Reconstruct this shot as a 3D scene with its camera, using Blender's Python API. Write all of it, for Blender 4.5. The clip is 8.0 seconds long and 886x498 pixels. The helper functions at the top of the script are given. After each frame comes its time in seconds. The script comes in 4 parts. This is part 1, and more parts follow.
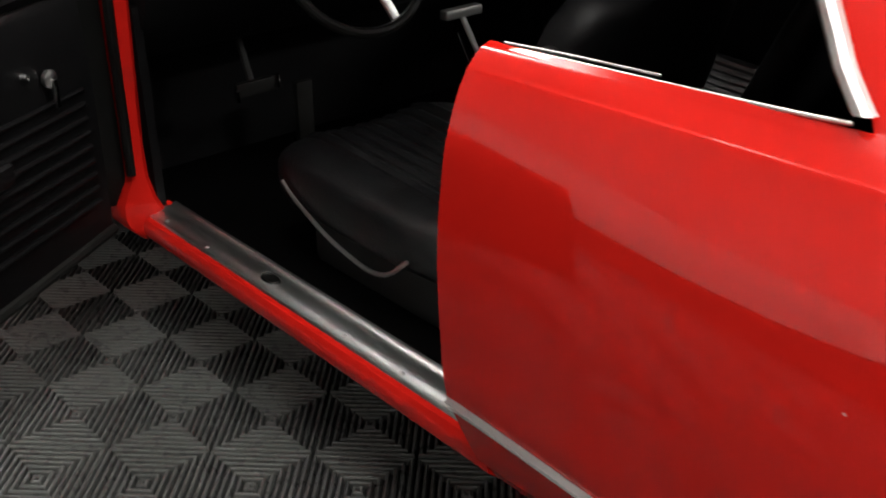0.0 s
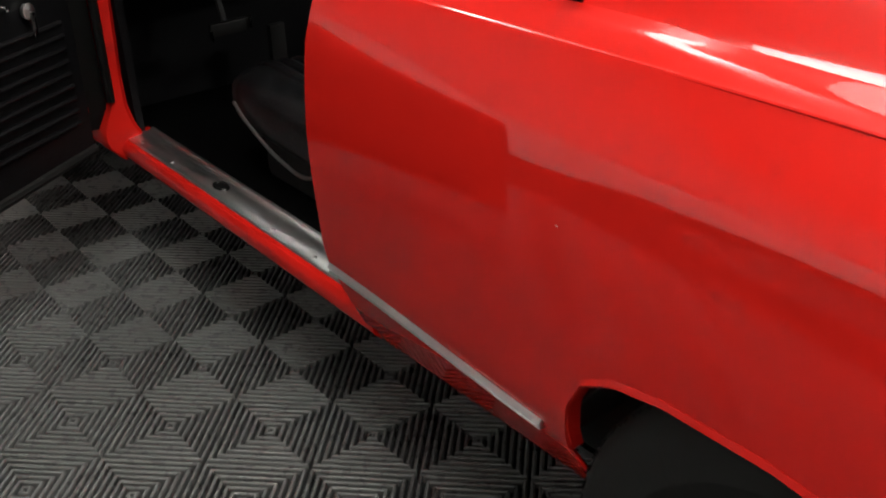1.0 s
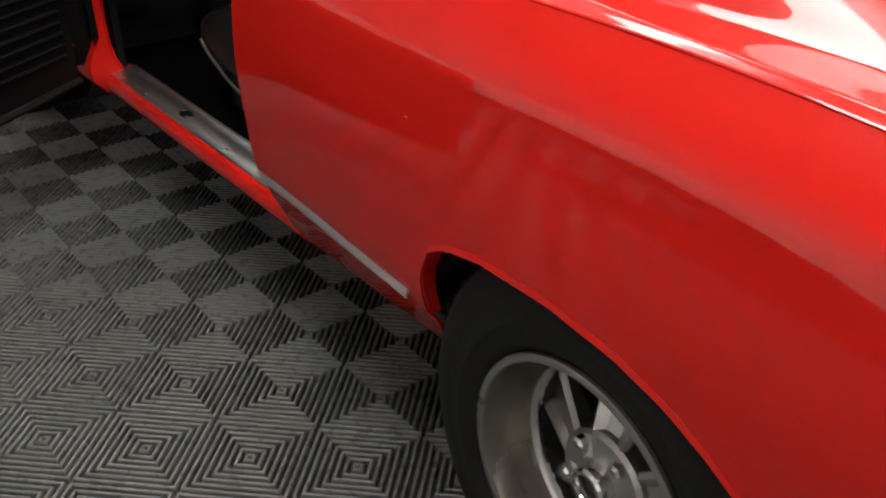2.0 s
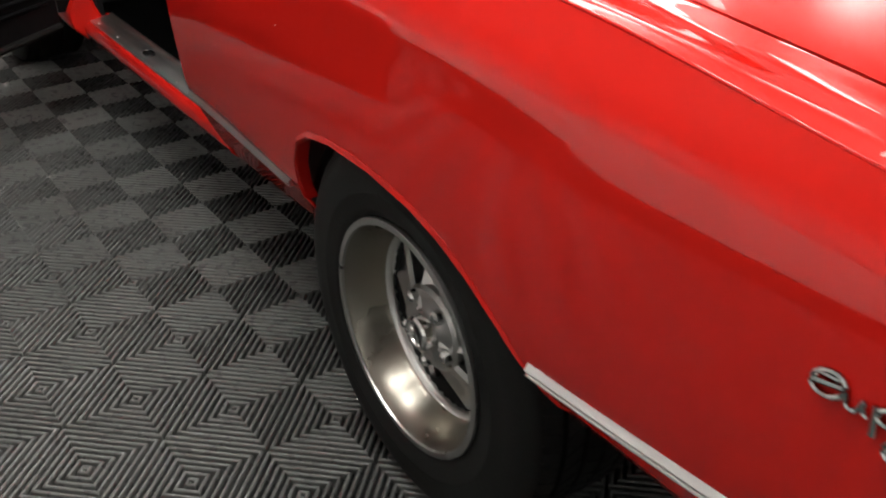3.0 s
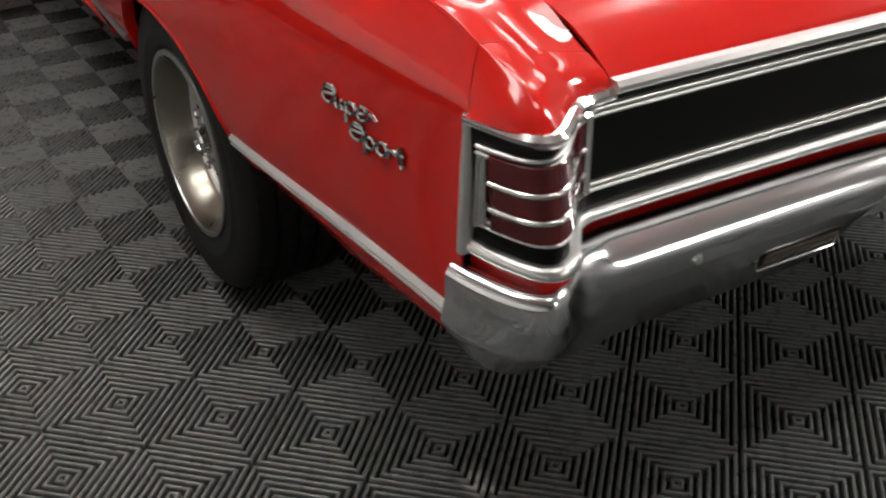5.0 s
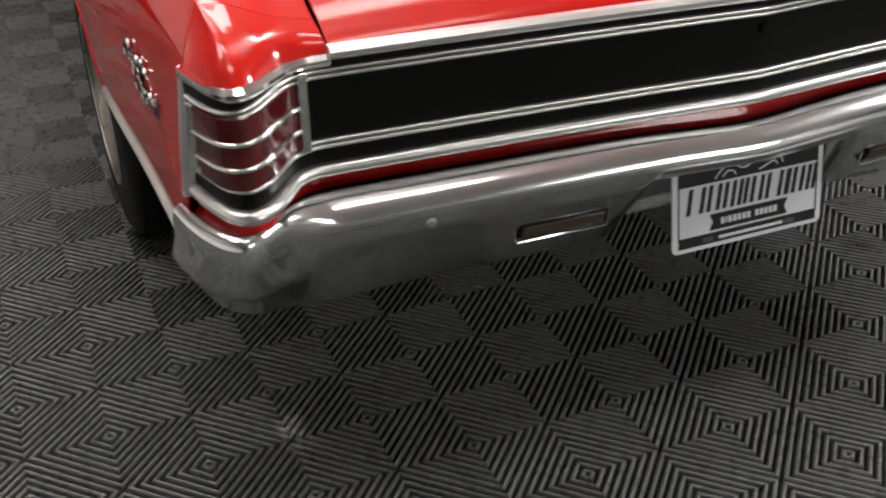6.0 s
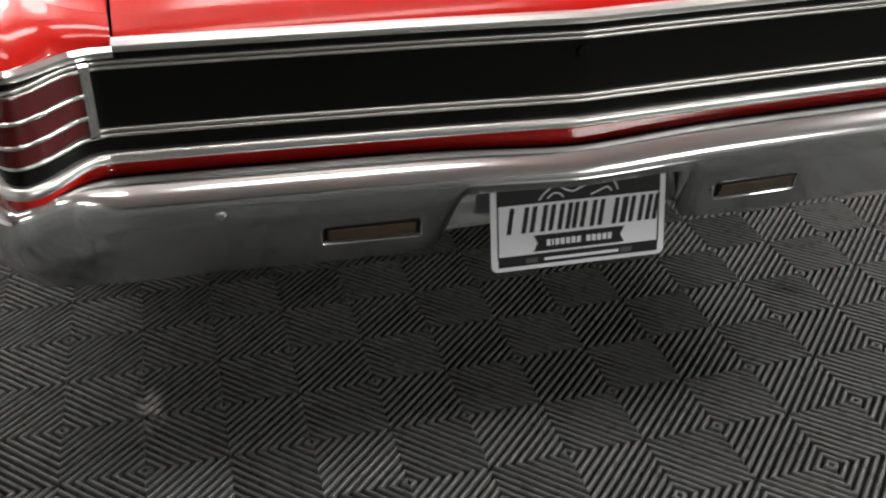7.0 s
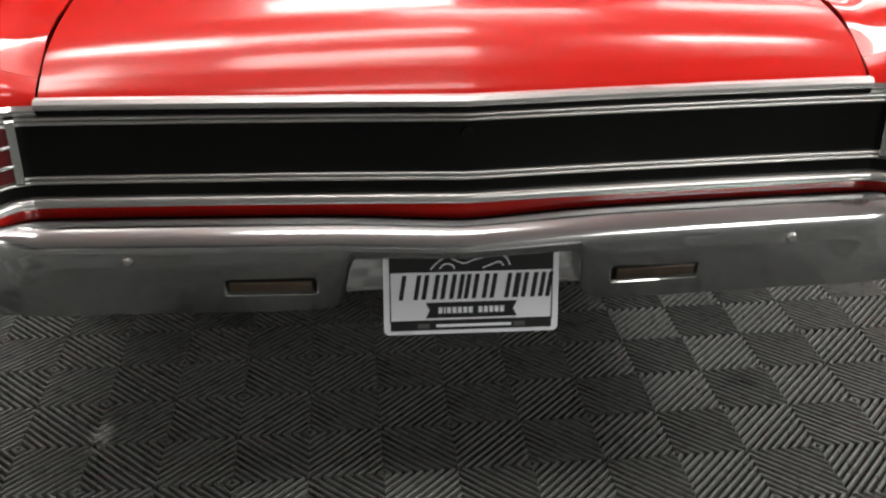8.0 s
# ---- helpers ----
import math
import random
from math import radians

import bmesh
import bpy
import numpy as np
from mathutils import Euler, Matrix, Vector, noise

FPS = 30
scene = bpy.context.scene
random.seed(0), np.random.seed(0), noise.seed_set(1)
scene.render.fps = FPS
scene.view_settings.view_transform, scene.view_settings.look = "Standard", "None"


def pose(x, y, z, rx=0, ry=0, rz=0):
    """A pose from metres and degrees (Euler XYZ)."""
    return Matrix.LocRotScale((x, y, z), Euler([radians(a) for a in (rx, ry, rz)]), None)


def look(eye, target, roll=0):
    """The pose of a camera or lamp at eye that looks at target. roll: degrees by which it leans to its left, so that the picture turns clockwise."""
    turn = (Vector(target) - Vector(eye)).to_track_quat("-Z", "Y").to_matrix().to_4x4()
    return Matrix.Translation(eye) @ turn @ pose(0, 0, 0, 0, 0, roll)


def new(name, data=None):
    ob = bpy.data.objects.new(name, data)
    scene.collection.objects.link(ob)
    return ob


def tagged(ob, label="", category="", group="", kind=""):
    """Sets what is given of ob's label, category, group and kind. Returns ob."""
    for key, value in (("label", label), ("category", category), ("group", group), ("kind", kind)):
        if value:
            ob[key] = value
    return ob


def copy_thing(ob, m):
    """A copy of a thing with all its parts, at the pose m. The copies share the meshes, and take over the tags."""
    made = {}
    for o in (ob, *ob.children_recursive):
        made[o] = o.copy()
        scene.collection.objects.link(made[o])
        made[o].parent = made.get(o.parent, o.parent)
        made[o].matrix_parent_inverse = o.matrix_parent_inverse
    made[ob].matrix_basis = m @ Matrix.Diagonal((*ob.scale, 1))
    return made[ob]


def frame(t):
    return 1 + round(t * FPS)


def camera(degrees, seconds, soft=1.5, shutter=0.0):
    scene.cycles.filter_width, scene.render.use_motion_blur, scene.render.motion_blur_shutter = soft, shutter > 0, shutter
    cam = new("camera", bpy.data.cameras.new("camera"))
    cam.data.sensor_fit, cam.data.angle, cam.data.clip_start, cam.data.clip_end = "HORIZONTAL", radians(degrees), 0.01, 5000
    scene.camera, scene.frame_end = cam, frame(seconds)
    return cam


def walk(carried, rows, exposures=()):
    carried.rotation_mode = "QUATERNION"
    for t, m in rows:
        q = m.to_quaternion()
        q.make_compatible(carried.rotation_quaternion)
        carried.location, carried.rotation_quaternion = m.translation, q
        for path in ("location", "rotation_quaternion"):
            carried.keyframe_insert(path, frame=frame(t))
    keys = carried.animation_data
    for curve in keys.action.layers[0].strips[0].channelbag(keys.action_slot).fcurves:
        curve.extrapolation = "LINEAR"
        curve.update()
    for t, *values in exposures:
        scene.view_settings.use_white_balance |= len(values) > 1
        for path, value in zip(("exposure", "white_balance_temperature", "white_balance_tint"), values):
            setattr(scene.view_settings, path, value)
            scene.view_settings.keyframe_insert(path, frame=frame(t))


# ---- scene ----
cam = camera(46.5, 8.0, soft=2.0, shutter=0.3)
PATH = [
    (0, (-1.693, 1.201, 1.332), (-0.503, 2.521, 0.416), -0.0),
    (0.5, (-1.721, 0.98, 1.35), (-0.563, 2.313, 0.409), -0.4),
    (1, (-1.655, 0.766, 1.308), (-0.581, 2.164, 0.363), -2.0),
    (1.5, (-1.663, 0.589, 1.312), (-0.614, 1.992, 0.347), -1.6),
    (3, (-1.589, -0.032, 1.288), (-0.652, 1.427, 0.291), -2.2),
    (3.5, (-1.65, -0.263, 1.293), (-0.668, 1.175, 0.309), -1.8),
    (4, (-1.648, -0.448, 1.286), (-0.66, 0.984, 0.301), -1.0),
    (4.5, (-1.573, -0.674, 1.27), (-0.637, 0.786, 0.273), -1.0),
    (4.7, (-1.541, -0.746, 1.272), (-0.627, 0.715, 0.257), -1.3),
    (5.8, (-1.184, -1.123, 1.295), (-0.447, 0.404, 0.235), -0.7),
    (6, (-1.082, -1.194, 1.284), (-0.396, 0.365, 0.236), -0.5),
    (6.5, (-0.835, -1.339, 1.279), (-0.28, 0.285, 0.251), -0.7),
    (7, (-0.605, -1.405, 1.284), (-0.166, 0.259, 0.264), 0.1),
    (7.5, (-0.401, -1.469, 1.302), (-0.085, 0.244, 0.319), -0.1),
    (8, (-0.203, -1.577, 1.321), (-0.034, 0.205, 0.428), -0.1),
]
walk(cam, [(t, look(eye, target, roll)) for t, eye, target, roll in PATH], exposures=((0, 0.1), (1.5, 0.22), (3.5, 0.12), (4.5, 0.02), (6.0, 0.06), (8.0, -0.03)))

# ---- light ----
world = bpy.data.worlds.new("world")
scene.world = world
world.use_nodes = True
world.node_tree.nodes["Background"].inputs[0].default_value = (0.8, 0.9, 1.0, 1)
world.node_tree.nodes["Background"].inputs[1].default_value = 0.02
CEILING = 3.4
LAMP_Z = 3.08


def ceiling_or_fill_light(x, y, power, depth=0.3, up=1.25, width=1.2):
    """A hung panel, which shines down and up to the ceiling; some are added fill."""
    for turn, watts in ((0, power * 0.92), (180, power * up)):
        lamp = new("ceiling_panel_or_fill", bpy.data.lights.new("ceiling_panel_or_fill", "AREA"))
        lamp.data.shape, lamp.data.size, lamp.data.size_y = "RECTANGLE", width, depth
        lamp.data.energy, lamp.data.color = watts, (1.0, 0.975, 0.93)
        lamp.matrix_world = pose(x, y, LAMP_Z + (0.03 if turn else 0), turn)


for row in range(11):
    ly = -6.6 + 1.2 * row
    if ly > -1.0:
        ceiling_or_fill_light(0.55 if 2.5 < ly < 4 else -0.2, ly, 6 if ly < 0 else 10 if ly < 4 else 24)
    # wide fill panels, added to light the floor behind the tail
    if ly < -3.5:
        ceiling_or_fill_light(2.8, ly, 44 if ly > -4.5 else 36, depth=1.0, up=0.15)
    if not -3.5 < ly < 1.5:
        ceiling_or_fill_light(3.4, ly, 8 if ly > 0 else 20, up=0.5)
# two added fills for the left flank and the floor beside it
for lx, ly, power in ((-1.75, 0.6, 13), (-1.3, 1.8, 18)):
    ceiling_or_fill_light(lx, ly, power, depth=0.5, width=0.9)
# strong fill with no known lamp, added to lift the floor right of the tail
ceiling_or_fill_light(3.6, -0.4, 175, depth=0.6, up=0.05)
ceiling_or_fill_light(1.55, 1.25, 12, width=0.7)
ceiling_or_fill_light(2.4, 4.0, 12)


# ---- materials ----
def material(name, colour, rough=0.5, metal=0.0, coat=0.0, coat_rough=0.03, vary=0.0, scale=8.0, bump=0.0, bump_scale=60.0, rough_vary=0.0, ior=1.5, spec=0.5):
    mat = bpy.data.materials.new(name)
    mat.use_nodes = True
    nt = mat.node_tree
    b = nt.nodes["Principled BSDF"]
    b.inputs["Base Color"].default_value = (*colour, 1)
    b.inputs["Roughness"].default_value = rough
    b.inputs["Metallic"].default_value = metal
    b.inputs["IOR"].default_value = ior
    b.inputs["Specular IOR Level"].default_value = spec
    b.inputs["Coat Weight"].default_value = coat
    b.inputs["Coat IOR"].default_value = 1.54
    b.inputs["Coat Roughness"].default_value = coat_rough
    co = nt.nodes.new("ShaderNodeTexCoord")
    if vary or rough_vary:
        n1 = nt.nodes.new("ShaderNodeTexNoise")
        n1.inputs["Scale"].default_value, n1.inputs["Detail"].default_value = scale, 8
        nt.links.new(co.outputs["Object"], n1.inputs["Vector"])
        if vary:
            mix = nt.nodes.new("ShaderNodeMix")
            mix.data_type, mix.blend_type = "RGBA", "MIX"
            mix.inputs["A"].default_value = (*[c * (1 - vary) for c in colour], 1)
            mix.inputs["B"].default_value = (*[min(1, c * (1 + vary)) for c in colour], 1)
            nt.links.new(n1.outputs["Fac"], mix.inputs["Factor"])
            nt.links.new(mix.outputs["Result"], b.inputs["Base Color"])
        if rough_vary:
            mr = nt.nodes.new("ShaderNodeMapRange")
            mr.inputs["From Min"].default_value, mr.inputs["From Max"].default_value = 0.3, 0.7
            mr.inputs["To Min"].default_value, mr.inputs["To Max"].default_value = max(0.02, rough - rough_vary), rough + rough_vary
            nt.links.new(n1.outputs["Fac"], mr.inputs["Value"])
            nt.links.new(mr.outputs["Result"], b.inputs["Roughness"])
    if bump:
        n2 = nt.nodes.new("ShaderNodeTexNoise")
        n2.inputs["Scale"].default_value, n2.inputs["Detail"].default_value = bump_scale, 6
        nt.links.new(co.outputs["Object"], n2.inputs["Vector"])
        bp = nt.nodes.new("ShaderNodeBump")
        bp.inputs["Strength"].default_value, bp.inputs["Distance"].default_value = bump, 0.01
        nt.links.new(n2.outputs["Fac"], bp.inputs["Height"])
        nt.links.new(bp.outputs["Normal"], b.inputs["Normal"])
    return mat


RED = material("red_paint", (0.58, 0.013, 0.0085), 0.5, coat=1.0, vary=0.04, scale=3, bump=0.006, bump_scale=7, spec=0.0)
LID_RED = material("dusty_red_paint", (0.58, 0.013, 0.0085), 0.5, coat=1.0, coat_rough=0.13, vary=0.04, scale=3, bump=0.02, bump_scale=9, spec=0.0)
AGED_CHROME = material("aged_badge_chrome", (0.42, 0.42, 0.41), 0.12, metal=1.0, rough_vary=0.05, scale=20)
CHROME = material("chrome", (0.78, 0.78, 0.77), 0.07, metal=1.0, rough_vary=0.04, scale=6)
BUMPER_CHROME = material("worn_chrome", (0.76, 0.77, 0.78), 0.12, metal=1.0, vary=0.1, scale=5, rough_vary=0.03, bump=0.012, bump_scale=9)
SPOKE = material("dull_silver_casting", (0.50, 0.50, 0.49), 0.32, metal=1.0, vary=0.12, scale=14, rough_vary=0.06, bump=0.03, bump_scale=60)
ALLOY = material("aged_polished_alloy", (0.32, 0.30, 0.26), 0.28, metal=1.0, vary=0.06, scale=9, rough_vary=0.02)
SILL_METAL = material("scuffed_sill_metal", (0.80, 0.83, 0.82), 0.33, metal=1.0, vary=0.06, scale=70, rough_vary=0.05, bump=0.03, bump_scale=90)
TRIM = material("satin_bright_trim", (0.80, 0.80, 0.79), 0.34, metal=1.0, vary=0.05, scale=12, rough_vary=0.03)
SIDE_TRIM = material("brushed_bright_side_trim", (0.88, 0.88, 0.87), 0.34, metal=1.0, vary=0.04, scale=12, rough_vary=0.04)
BLACK_PAINT = material("satin_black_paint", (0.005, 0.005, 0.0048), 0.4, vary=0.2, scale=5, spec=0.16)
SEAT_VINYL = material("worn_black_seat_vinyl", (0.006, 0.0063, 0.007), 0.40, vary=0.45, scale=14, rough_vary=0.12, bump=0.15, bump_scale=160, spec=0.4)
VINYL = material("black_vinyl", (0.005, 0.005, 0.0055), 0.46, vary=0.3, scale=30, bump=0.12, bump_scale=220, spec=0.16)
CARPET = material("black_carpet", (0.0025, 0.0025, 0.0025), 0.95, spec=0.0, vary=0.4, scale=90, bump=0.3, bump_scale=300)
RUBBER = material("tyre_rubber", (0.0075, 0.0075, 0.007), 0.6, vary=0.25, scale=20, bump=0.05, bump_scale=120, spec=0.25)
LENS = material("dark_red_lens", (0.10, 0.003, 0.005), 0.15, coat=0.8, vary=0.2, scale=40)
LAMP_GLASS = material("aged_clear_lens", (0.10, 0.072, 0.05), 0.2, coat=0.5, vary=0.4, scale=25)
GLASS_DARK = material("window_glass", (0.01, 0.012, 0.012), 0.03)
WHITE = material("plate_white", (0.84, 0.87, 0.92), 0.35)
PRINT_BLACK = material("plate_black", (0.012, 0.012, 0.013), 0.35)
WALL_LIGHT = material("light_wall_paint", (0.82, 0.82, 0.80), 0.8, vary=0.06, scale=1.5)
WALL_DARK = material("dark_wall_panel", (0.018, 0.018, 0.02), 0.6, vary=0.2, scale=1.5)
WALL_UPPER = material("dark_grey_wall_paint", (0.22, 0.22, 0.22), 0.8, vary=0.06, scale=1.5)
WALL_MID = material("grey_wall_paint", (0.42, 0.42, 0.41), 0.8, vary=0.06, scale=1.5)
CEIL_MAT = material("pale_ceiling", (0.8, 0.8, 0.79), 0.85, vary=0.08, scale=2)
DARK_METAL = material("dark_underbody_metal", (0.015, 0.015, 0.015), 0.7, vary=0.3, scale=10)


def node(nt, kind, **values):
    n = nt.nodes.new(kind)
    for key, value in values.items():
        n.inputs[key.replace("_", " ")].default_value = value
    return n


def floor_material():
    """Dark grey plastic with dust in drifts, fine scuffs, one pale and one dark mark."""
    mat = bpy.data.materials.new("grey_black_floor_plastic")
    mat.use_nodes = True
    nt = mat.node_tree
    b = nt.nodes["Principled BSDF"]
    place = nt.nodes.new("ShaderNodeNewGeometry")
    wide = node(nt, "ShaderNodeTexNoise", Scale=1.7, Detail=5.0)
    fine = node(nt, "ShaderNodeTexNoise", Scale=38.0, Detail=7.0)
    speck = node(nt, "ShaderNodeTexNoise", Scale=240.0, Detail=2.0)
    for n in (wide, fine, speck):
        nt.links.new(place.outputs["Position"], n.inputs["Vector"])

    def spread(source, low, high, to_low, to_high):
        m = node(nt, "ShaderNodeMapRange", From_Min=low, From_Max=high, To_Min=to_low, To_Max=to_high)
        nt.links.new(source, m.inputs["Value"])
        return m.outputs["Result"]

    def maths(kind, a, c):
        m = nt.nodes.new("ShaderNodeMath")
        m.operation = kind
        nt.links.new(a, m.inputs[0])
        if isinstance(c, float):
            m.inputs[1].default_value = c
        else:
            nt.links.new(c, m.inputs[1])
        return m.outputs[0]

    def blend(fac, a, colour):
        m = nt.nodes.new("ShaderNodeMix")
        m.data_type = "RGBA"
        nt.links.new(fac, m.inputs["Factor"])
        if isinstance(a, tuple):
            m.inputs["A"].default_value = (*a, 1)
        else:
            nt.links.new(a, m.inputs["A"])
        m.inputs["B"].default_value = (*colour, 1)
        return m.outputs["Result"]

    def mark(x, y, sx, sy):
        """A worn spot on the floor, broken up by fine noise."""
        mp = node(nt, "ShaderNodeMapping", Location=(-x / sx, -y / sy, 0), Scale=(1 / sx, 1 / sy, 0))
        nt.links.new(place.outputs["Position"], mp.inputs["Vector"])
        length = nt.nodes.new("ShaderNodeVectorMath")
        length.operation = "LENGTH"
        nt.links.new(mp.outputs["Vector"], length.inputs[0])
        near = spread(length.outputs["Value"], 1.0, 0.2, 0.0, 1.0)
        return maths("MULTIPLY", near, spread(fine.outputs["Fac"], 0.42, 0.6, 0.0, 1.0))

    dust = maths("MULTIPLY", spread(wide.outputs["Fac"], 0.35, 0.7, 0.1, 1.0), spread(fine.outputs["Fac"], 0.3, 0.7, 0.2, 0.9))
    colour = blend(dust, (0.110, 0.115, 0.111), (0.16, 0.166, 0.16))
    colour = blend(maths("MULTIPLY", spread(speck.outputs["Fac"], 0.66, 0.72, 0.0, 1.0), 0.5), colour, (0.20, 0.19, 0.18))
    colour = blend(mark(-0.754, 0.248, 0.035, 0.075), colour, (0.55, 0.54, 0.52))
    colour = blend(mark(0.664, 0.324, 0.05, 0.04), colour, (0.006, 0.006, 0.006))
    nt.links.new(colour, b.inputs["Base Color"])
    nt.links.new(spread(fine.outputs["Fac"], 0.3, 0.7, 0.23, 0.38), b.inputs["Roughness"])
    return mat


TILE = floor_material()


# ---- mesh helpers ----
def mesh_object(name, bm, mat, parent=None, label="", smooth=35, thick=0.0):
    me = bpy.data.meshes.new(name)
    bmesh.ops.recalc_face_normals(bm, faces=bm.faces)
    bm.to_mesh(me)
    bm.free()
    if smooth:
        for poly in me.polygons:
            poly.use_smooth = True
        me.set_sharp_from_angle(angle=radians(smooth))
    me.materials.append(mat)
    ob = new(name, me)
    if parent:
        ob.parent = parent
    if label:
        ob["label"] = label
    if thick:
        mod = ob.modifiers.new("thickness", "SOLIDIFY")
        mod.thickness, mod.offset = thick, -1.0
        if mat in (VINYL, CARPET, BLACK_PAINT):
            return ob
        crisp = ob.modifiers.new("crisp_rim", "EDGE_SPLIT")
        crisp.split_angle = radians(50)
    return ob


def set_askew(bm):
    """The car stands a little askew to the floor: its right half is drawn in and back towards the tail."""
    for v in bm.verts:
        x, y = v.co.x, v.co.y
        fade = min(max((2.4 - y) / 1.2, 0.0), 1.0)
        v.co.x = x + (-0.014 + 0.013 * min(y, 1.08)) * min(max((x + 0.70) / 0.70, 0.0), 2.0) * fade
        v.co.y = y - 0.0257 * max(x, 0.0) * fade


def part(name, bm, mat, parent, label="", smooth=35, thick=0.0):
    if parent.name.split(".")[0] in ("car", "tail_lamp", "reversing_lamp", "bumper"):
        set_askew(bm)
    return mesh_object(name, bm, mat, parent, label, smooth, thick)


def box(x0, x1, y0, y1, z0, z1, bevel=0.0, segments=2, bm=None):
    bm = bm or bmesh.new()
    made = bmesh.ops.create_cube(bm, size=1)
    vs = made["verts"]
    for v in vs:
        v.co = ((x0 + x1) / 2 + v.co.x * (x1 - x0), (y0 + y1) / 2 + v.co.y * (y1 - y0), (z0 + z1) / 2 + v.co.z * (z1 - z0))
    if bevel:
        edges = {e for v in vs for e in v.link_edges}
        bmesh.ops.bevel(bm, geom=list(edges), offset=bevel, segments=segments, affect="EDGES", profile=0.6)
    return bm


def catmull(points, n):
    """A smooth curve through the points, with n steps between each two."""
    pts = [np.array(p, float) for p in points]
    ext = [2 * pts[0] - pts[1], *pts, 2 * pts[-1] - pts[-2]]
    out = []
    for a, b, c, d in zip(ext, ext[1:], ext[2:], ext[3:]):
        for k in range(n):
            t = k / n
            out.append(0.5 * (2 * b + (c - a) * t + (2 * a - 5 * b + 4 * c - d) * t * t + (3 * b - a - 3 * c + d) * t**3))
    out.append(pts[-1])
    return np.array(out)


def grid(rows, bm=None, closed=False):
    """Quads over rows of points, all of one length."""
    bm = bm or bmesh.new()
    vs = [[bm.verts.new(tuple(p)) for p in row] for row in rows]
    for a, b in zip(vs, vs[1:]):
        n = len(a)
        for k in range(n if closed else n - 1):
            q = [a[k], a[(k + 1) % n], b[(k + 1) % n], b[k]]
            if len({tuple(round(c, 7) for c in v.co) for v in q}) > 2:
                bm.faces.new(q)
    return bm, vs


def sweep(path, profile, bm=None, caps=True, lift=None, ease=0, lean=None):
    """A closed profile of (outwards, z) along a level path of (x, y); outwards is to the right of the way."""
    path = np.array(path, float)
    tangent = np.gradient(path, axis=0)
    tangent /= np.linalg.norm(tangent, axis=1)[:, None]
    out = np.stack([tangent[:, 1], -tangent[:, 0]], 1)
    for _ in range(ease):
        out = np.concatenate([out[:1], (out[:-2] + out[1:-1] + out[2:]) / 3, out[-1:]])
    out /= np.linalg.norm(out, axis=1)[:, None]
    rows = []
    for k, (p, o) in enumerate(zip(path, out)):
        prof = profile(p) if callable(profile) else profile
        dz = lift(p) if lift else 0.0
        slope = lean(p[0]) if lean else 0.0
        rows.append([(p[0] + o[0] * a, p[1] + o[1] * a + slope * (z - 0.70), z + dz) for a, z in prof])
    bm, vs = grid(rows, bm, closed=True)
    if caps:
        bm.faces.new(vs[0])
        bm.faces.new(vs[-1][::-1])
    return bm


def tube(points, radius, bm=None, sides=8, closed=False):
    """A round bar along points in space."""
    pts = [Vector(p) for p in points]
    rows = []
    for k, p in enumerate(pts):
        if closed:
            d = pts[(k + 1) % len(pts)] - pts[k - 1]
        else:
            d = pts[min(k + 1, len(pts) - 1)] - pts[max(k - 1, 0)]
        m = d.to_track_quat("Z", "Y").to_matrix()
        r = radius[k] if isinstance(radius, (list, tuple)) else radius
        rows.append([p + m @ Vector((r * math.cos(a), r * math.sin(a), 0)) for a in [2 * math.pi * i / sides for i in range(sides)]])
    if closed:
        rows.append(rows[0])
    bm, vs = grid(rows, bm, closed=True)
    if not closed:
        bm.faces.new(vs[0])
        bm.faces.new(vs[-1])
    return bm


def lathe(profile, sides, bm=None, axis_x=True):
    """Turns a profile of (along, radius) about the x axis."""
    rows = []
    for i in range(sides + 1):
        a = 2 * math.pi * i / sides
        rows.append([(s, r * math.cos(a), r * math.sin(a)) for s, r in profile])
    bm, _ = grid(rows, bm)
    bmesh.ops.remove_doubles(bm, verts=bm.verts, dist=1e-5)
    return bm


def shape(points, depth, to_world, bm=None):
    """A flat outline (u, v), raised by depth, laid by to_world(u, v, w)."""
    bm = bm or bmesh.new()
    low = [bm.verts.new(to_world(u, v, 0)) for u, v in points]
    top = [bm.verts.new(to_world(u, v, depth)) for u, v in points]
    bm.faces.new(top)
    bm.faces.new(low[::-1])
    for k in range(len(points)):
        n = (k + 1) % len(points)
        bm.faces.new((low[k], low[n], top[n], top[k]))
    return bm


# ---- the room ----
X0, X1, Y0, Y1 = -3.4, 4.2, -7.6, 6.4
ceiling = tagged(mesh_object("ceiling", box(X0 - 0.2, X1 + 0.2, Y0 - 0.2, Y1 + 0.2, CEILING, CEILING + 0.2), CEIL_MAT), "plain pale painted garage ceiling", "ceiling", kind="structure")
for name, dims in (("wall_west", (X0 - 0.2, X0, Y0, Y1)), ("wall_east", (X1, X1 + 0.2, Y0, Y1)), ("wall_south", (X0 - 0.2, X1 + 0.2, Y0 - 0.2, Y0)), ("wall_north", (X0 - 0.2, X1 + 0.2, Y1, Y1 + 0.2))):
    tagged(mesh_object(name, box(*dims, -0.05, CEILING), WALL_MID if name == "wall_west" else WALL_UPPER), "plain grey painted garage wall", "wall", kind="structure")
for z0, z1, mat, text in ((0, 0.22, WALL_DARK, "dark skirting along the foot of the wall"), (0.224, 1.4, WALL_LIGHT, "light grey painted band on the wall")):
    tagged(mesh_object("wall_panel", box(X0 + 0.003, X0 + 0.02, Y0 + 0.01, Y1 - 0.01, z0, z1), mat), text, "wall panel", kind="structure")

# ---- the floor ----
SQ = 0.15
FX, FY = -0.9165, 2.925
RIBS = 14


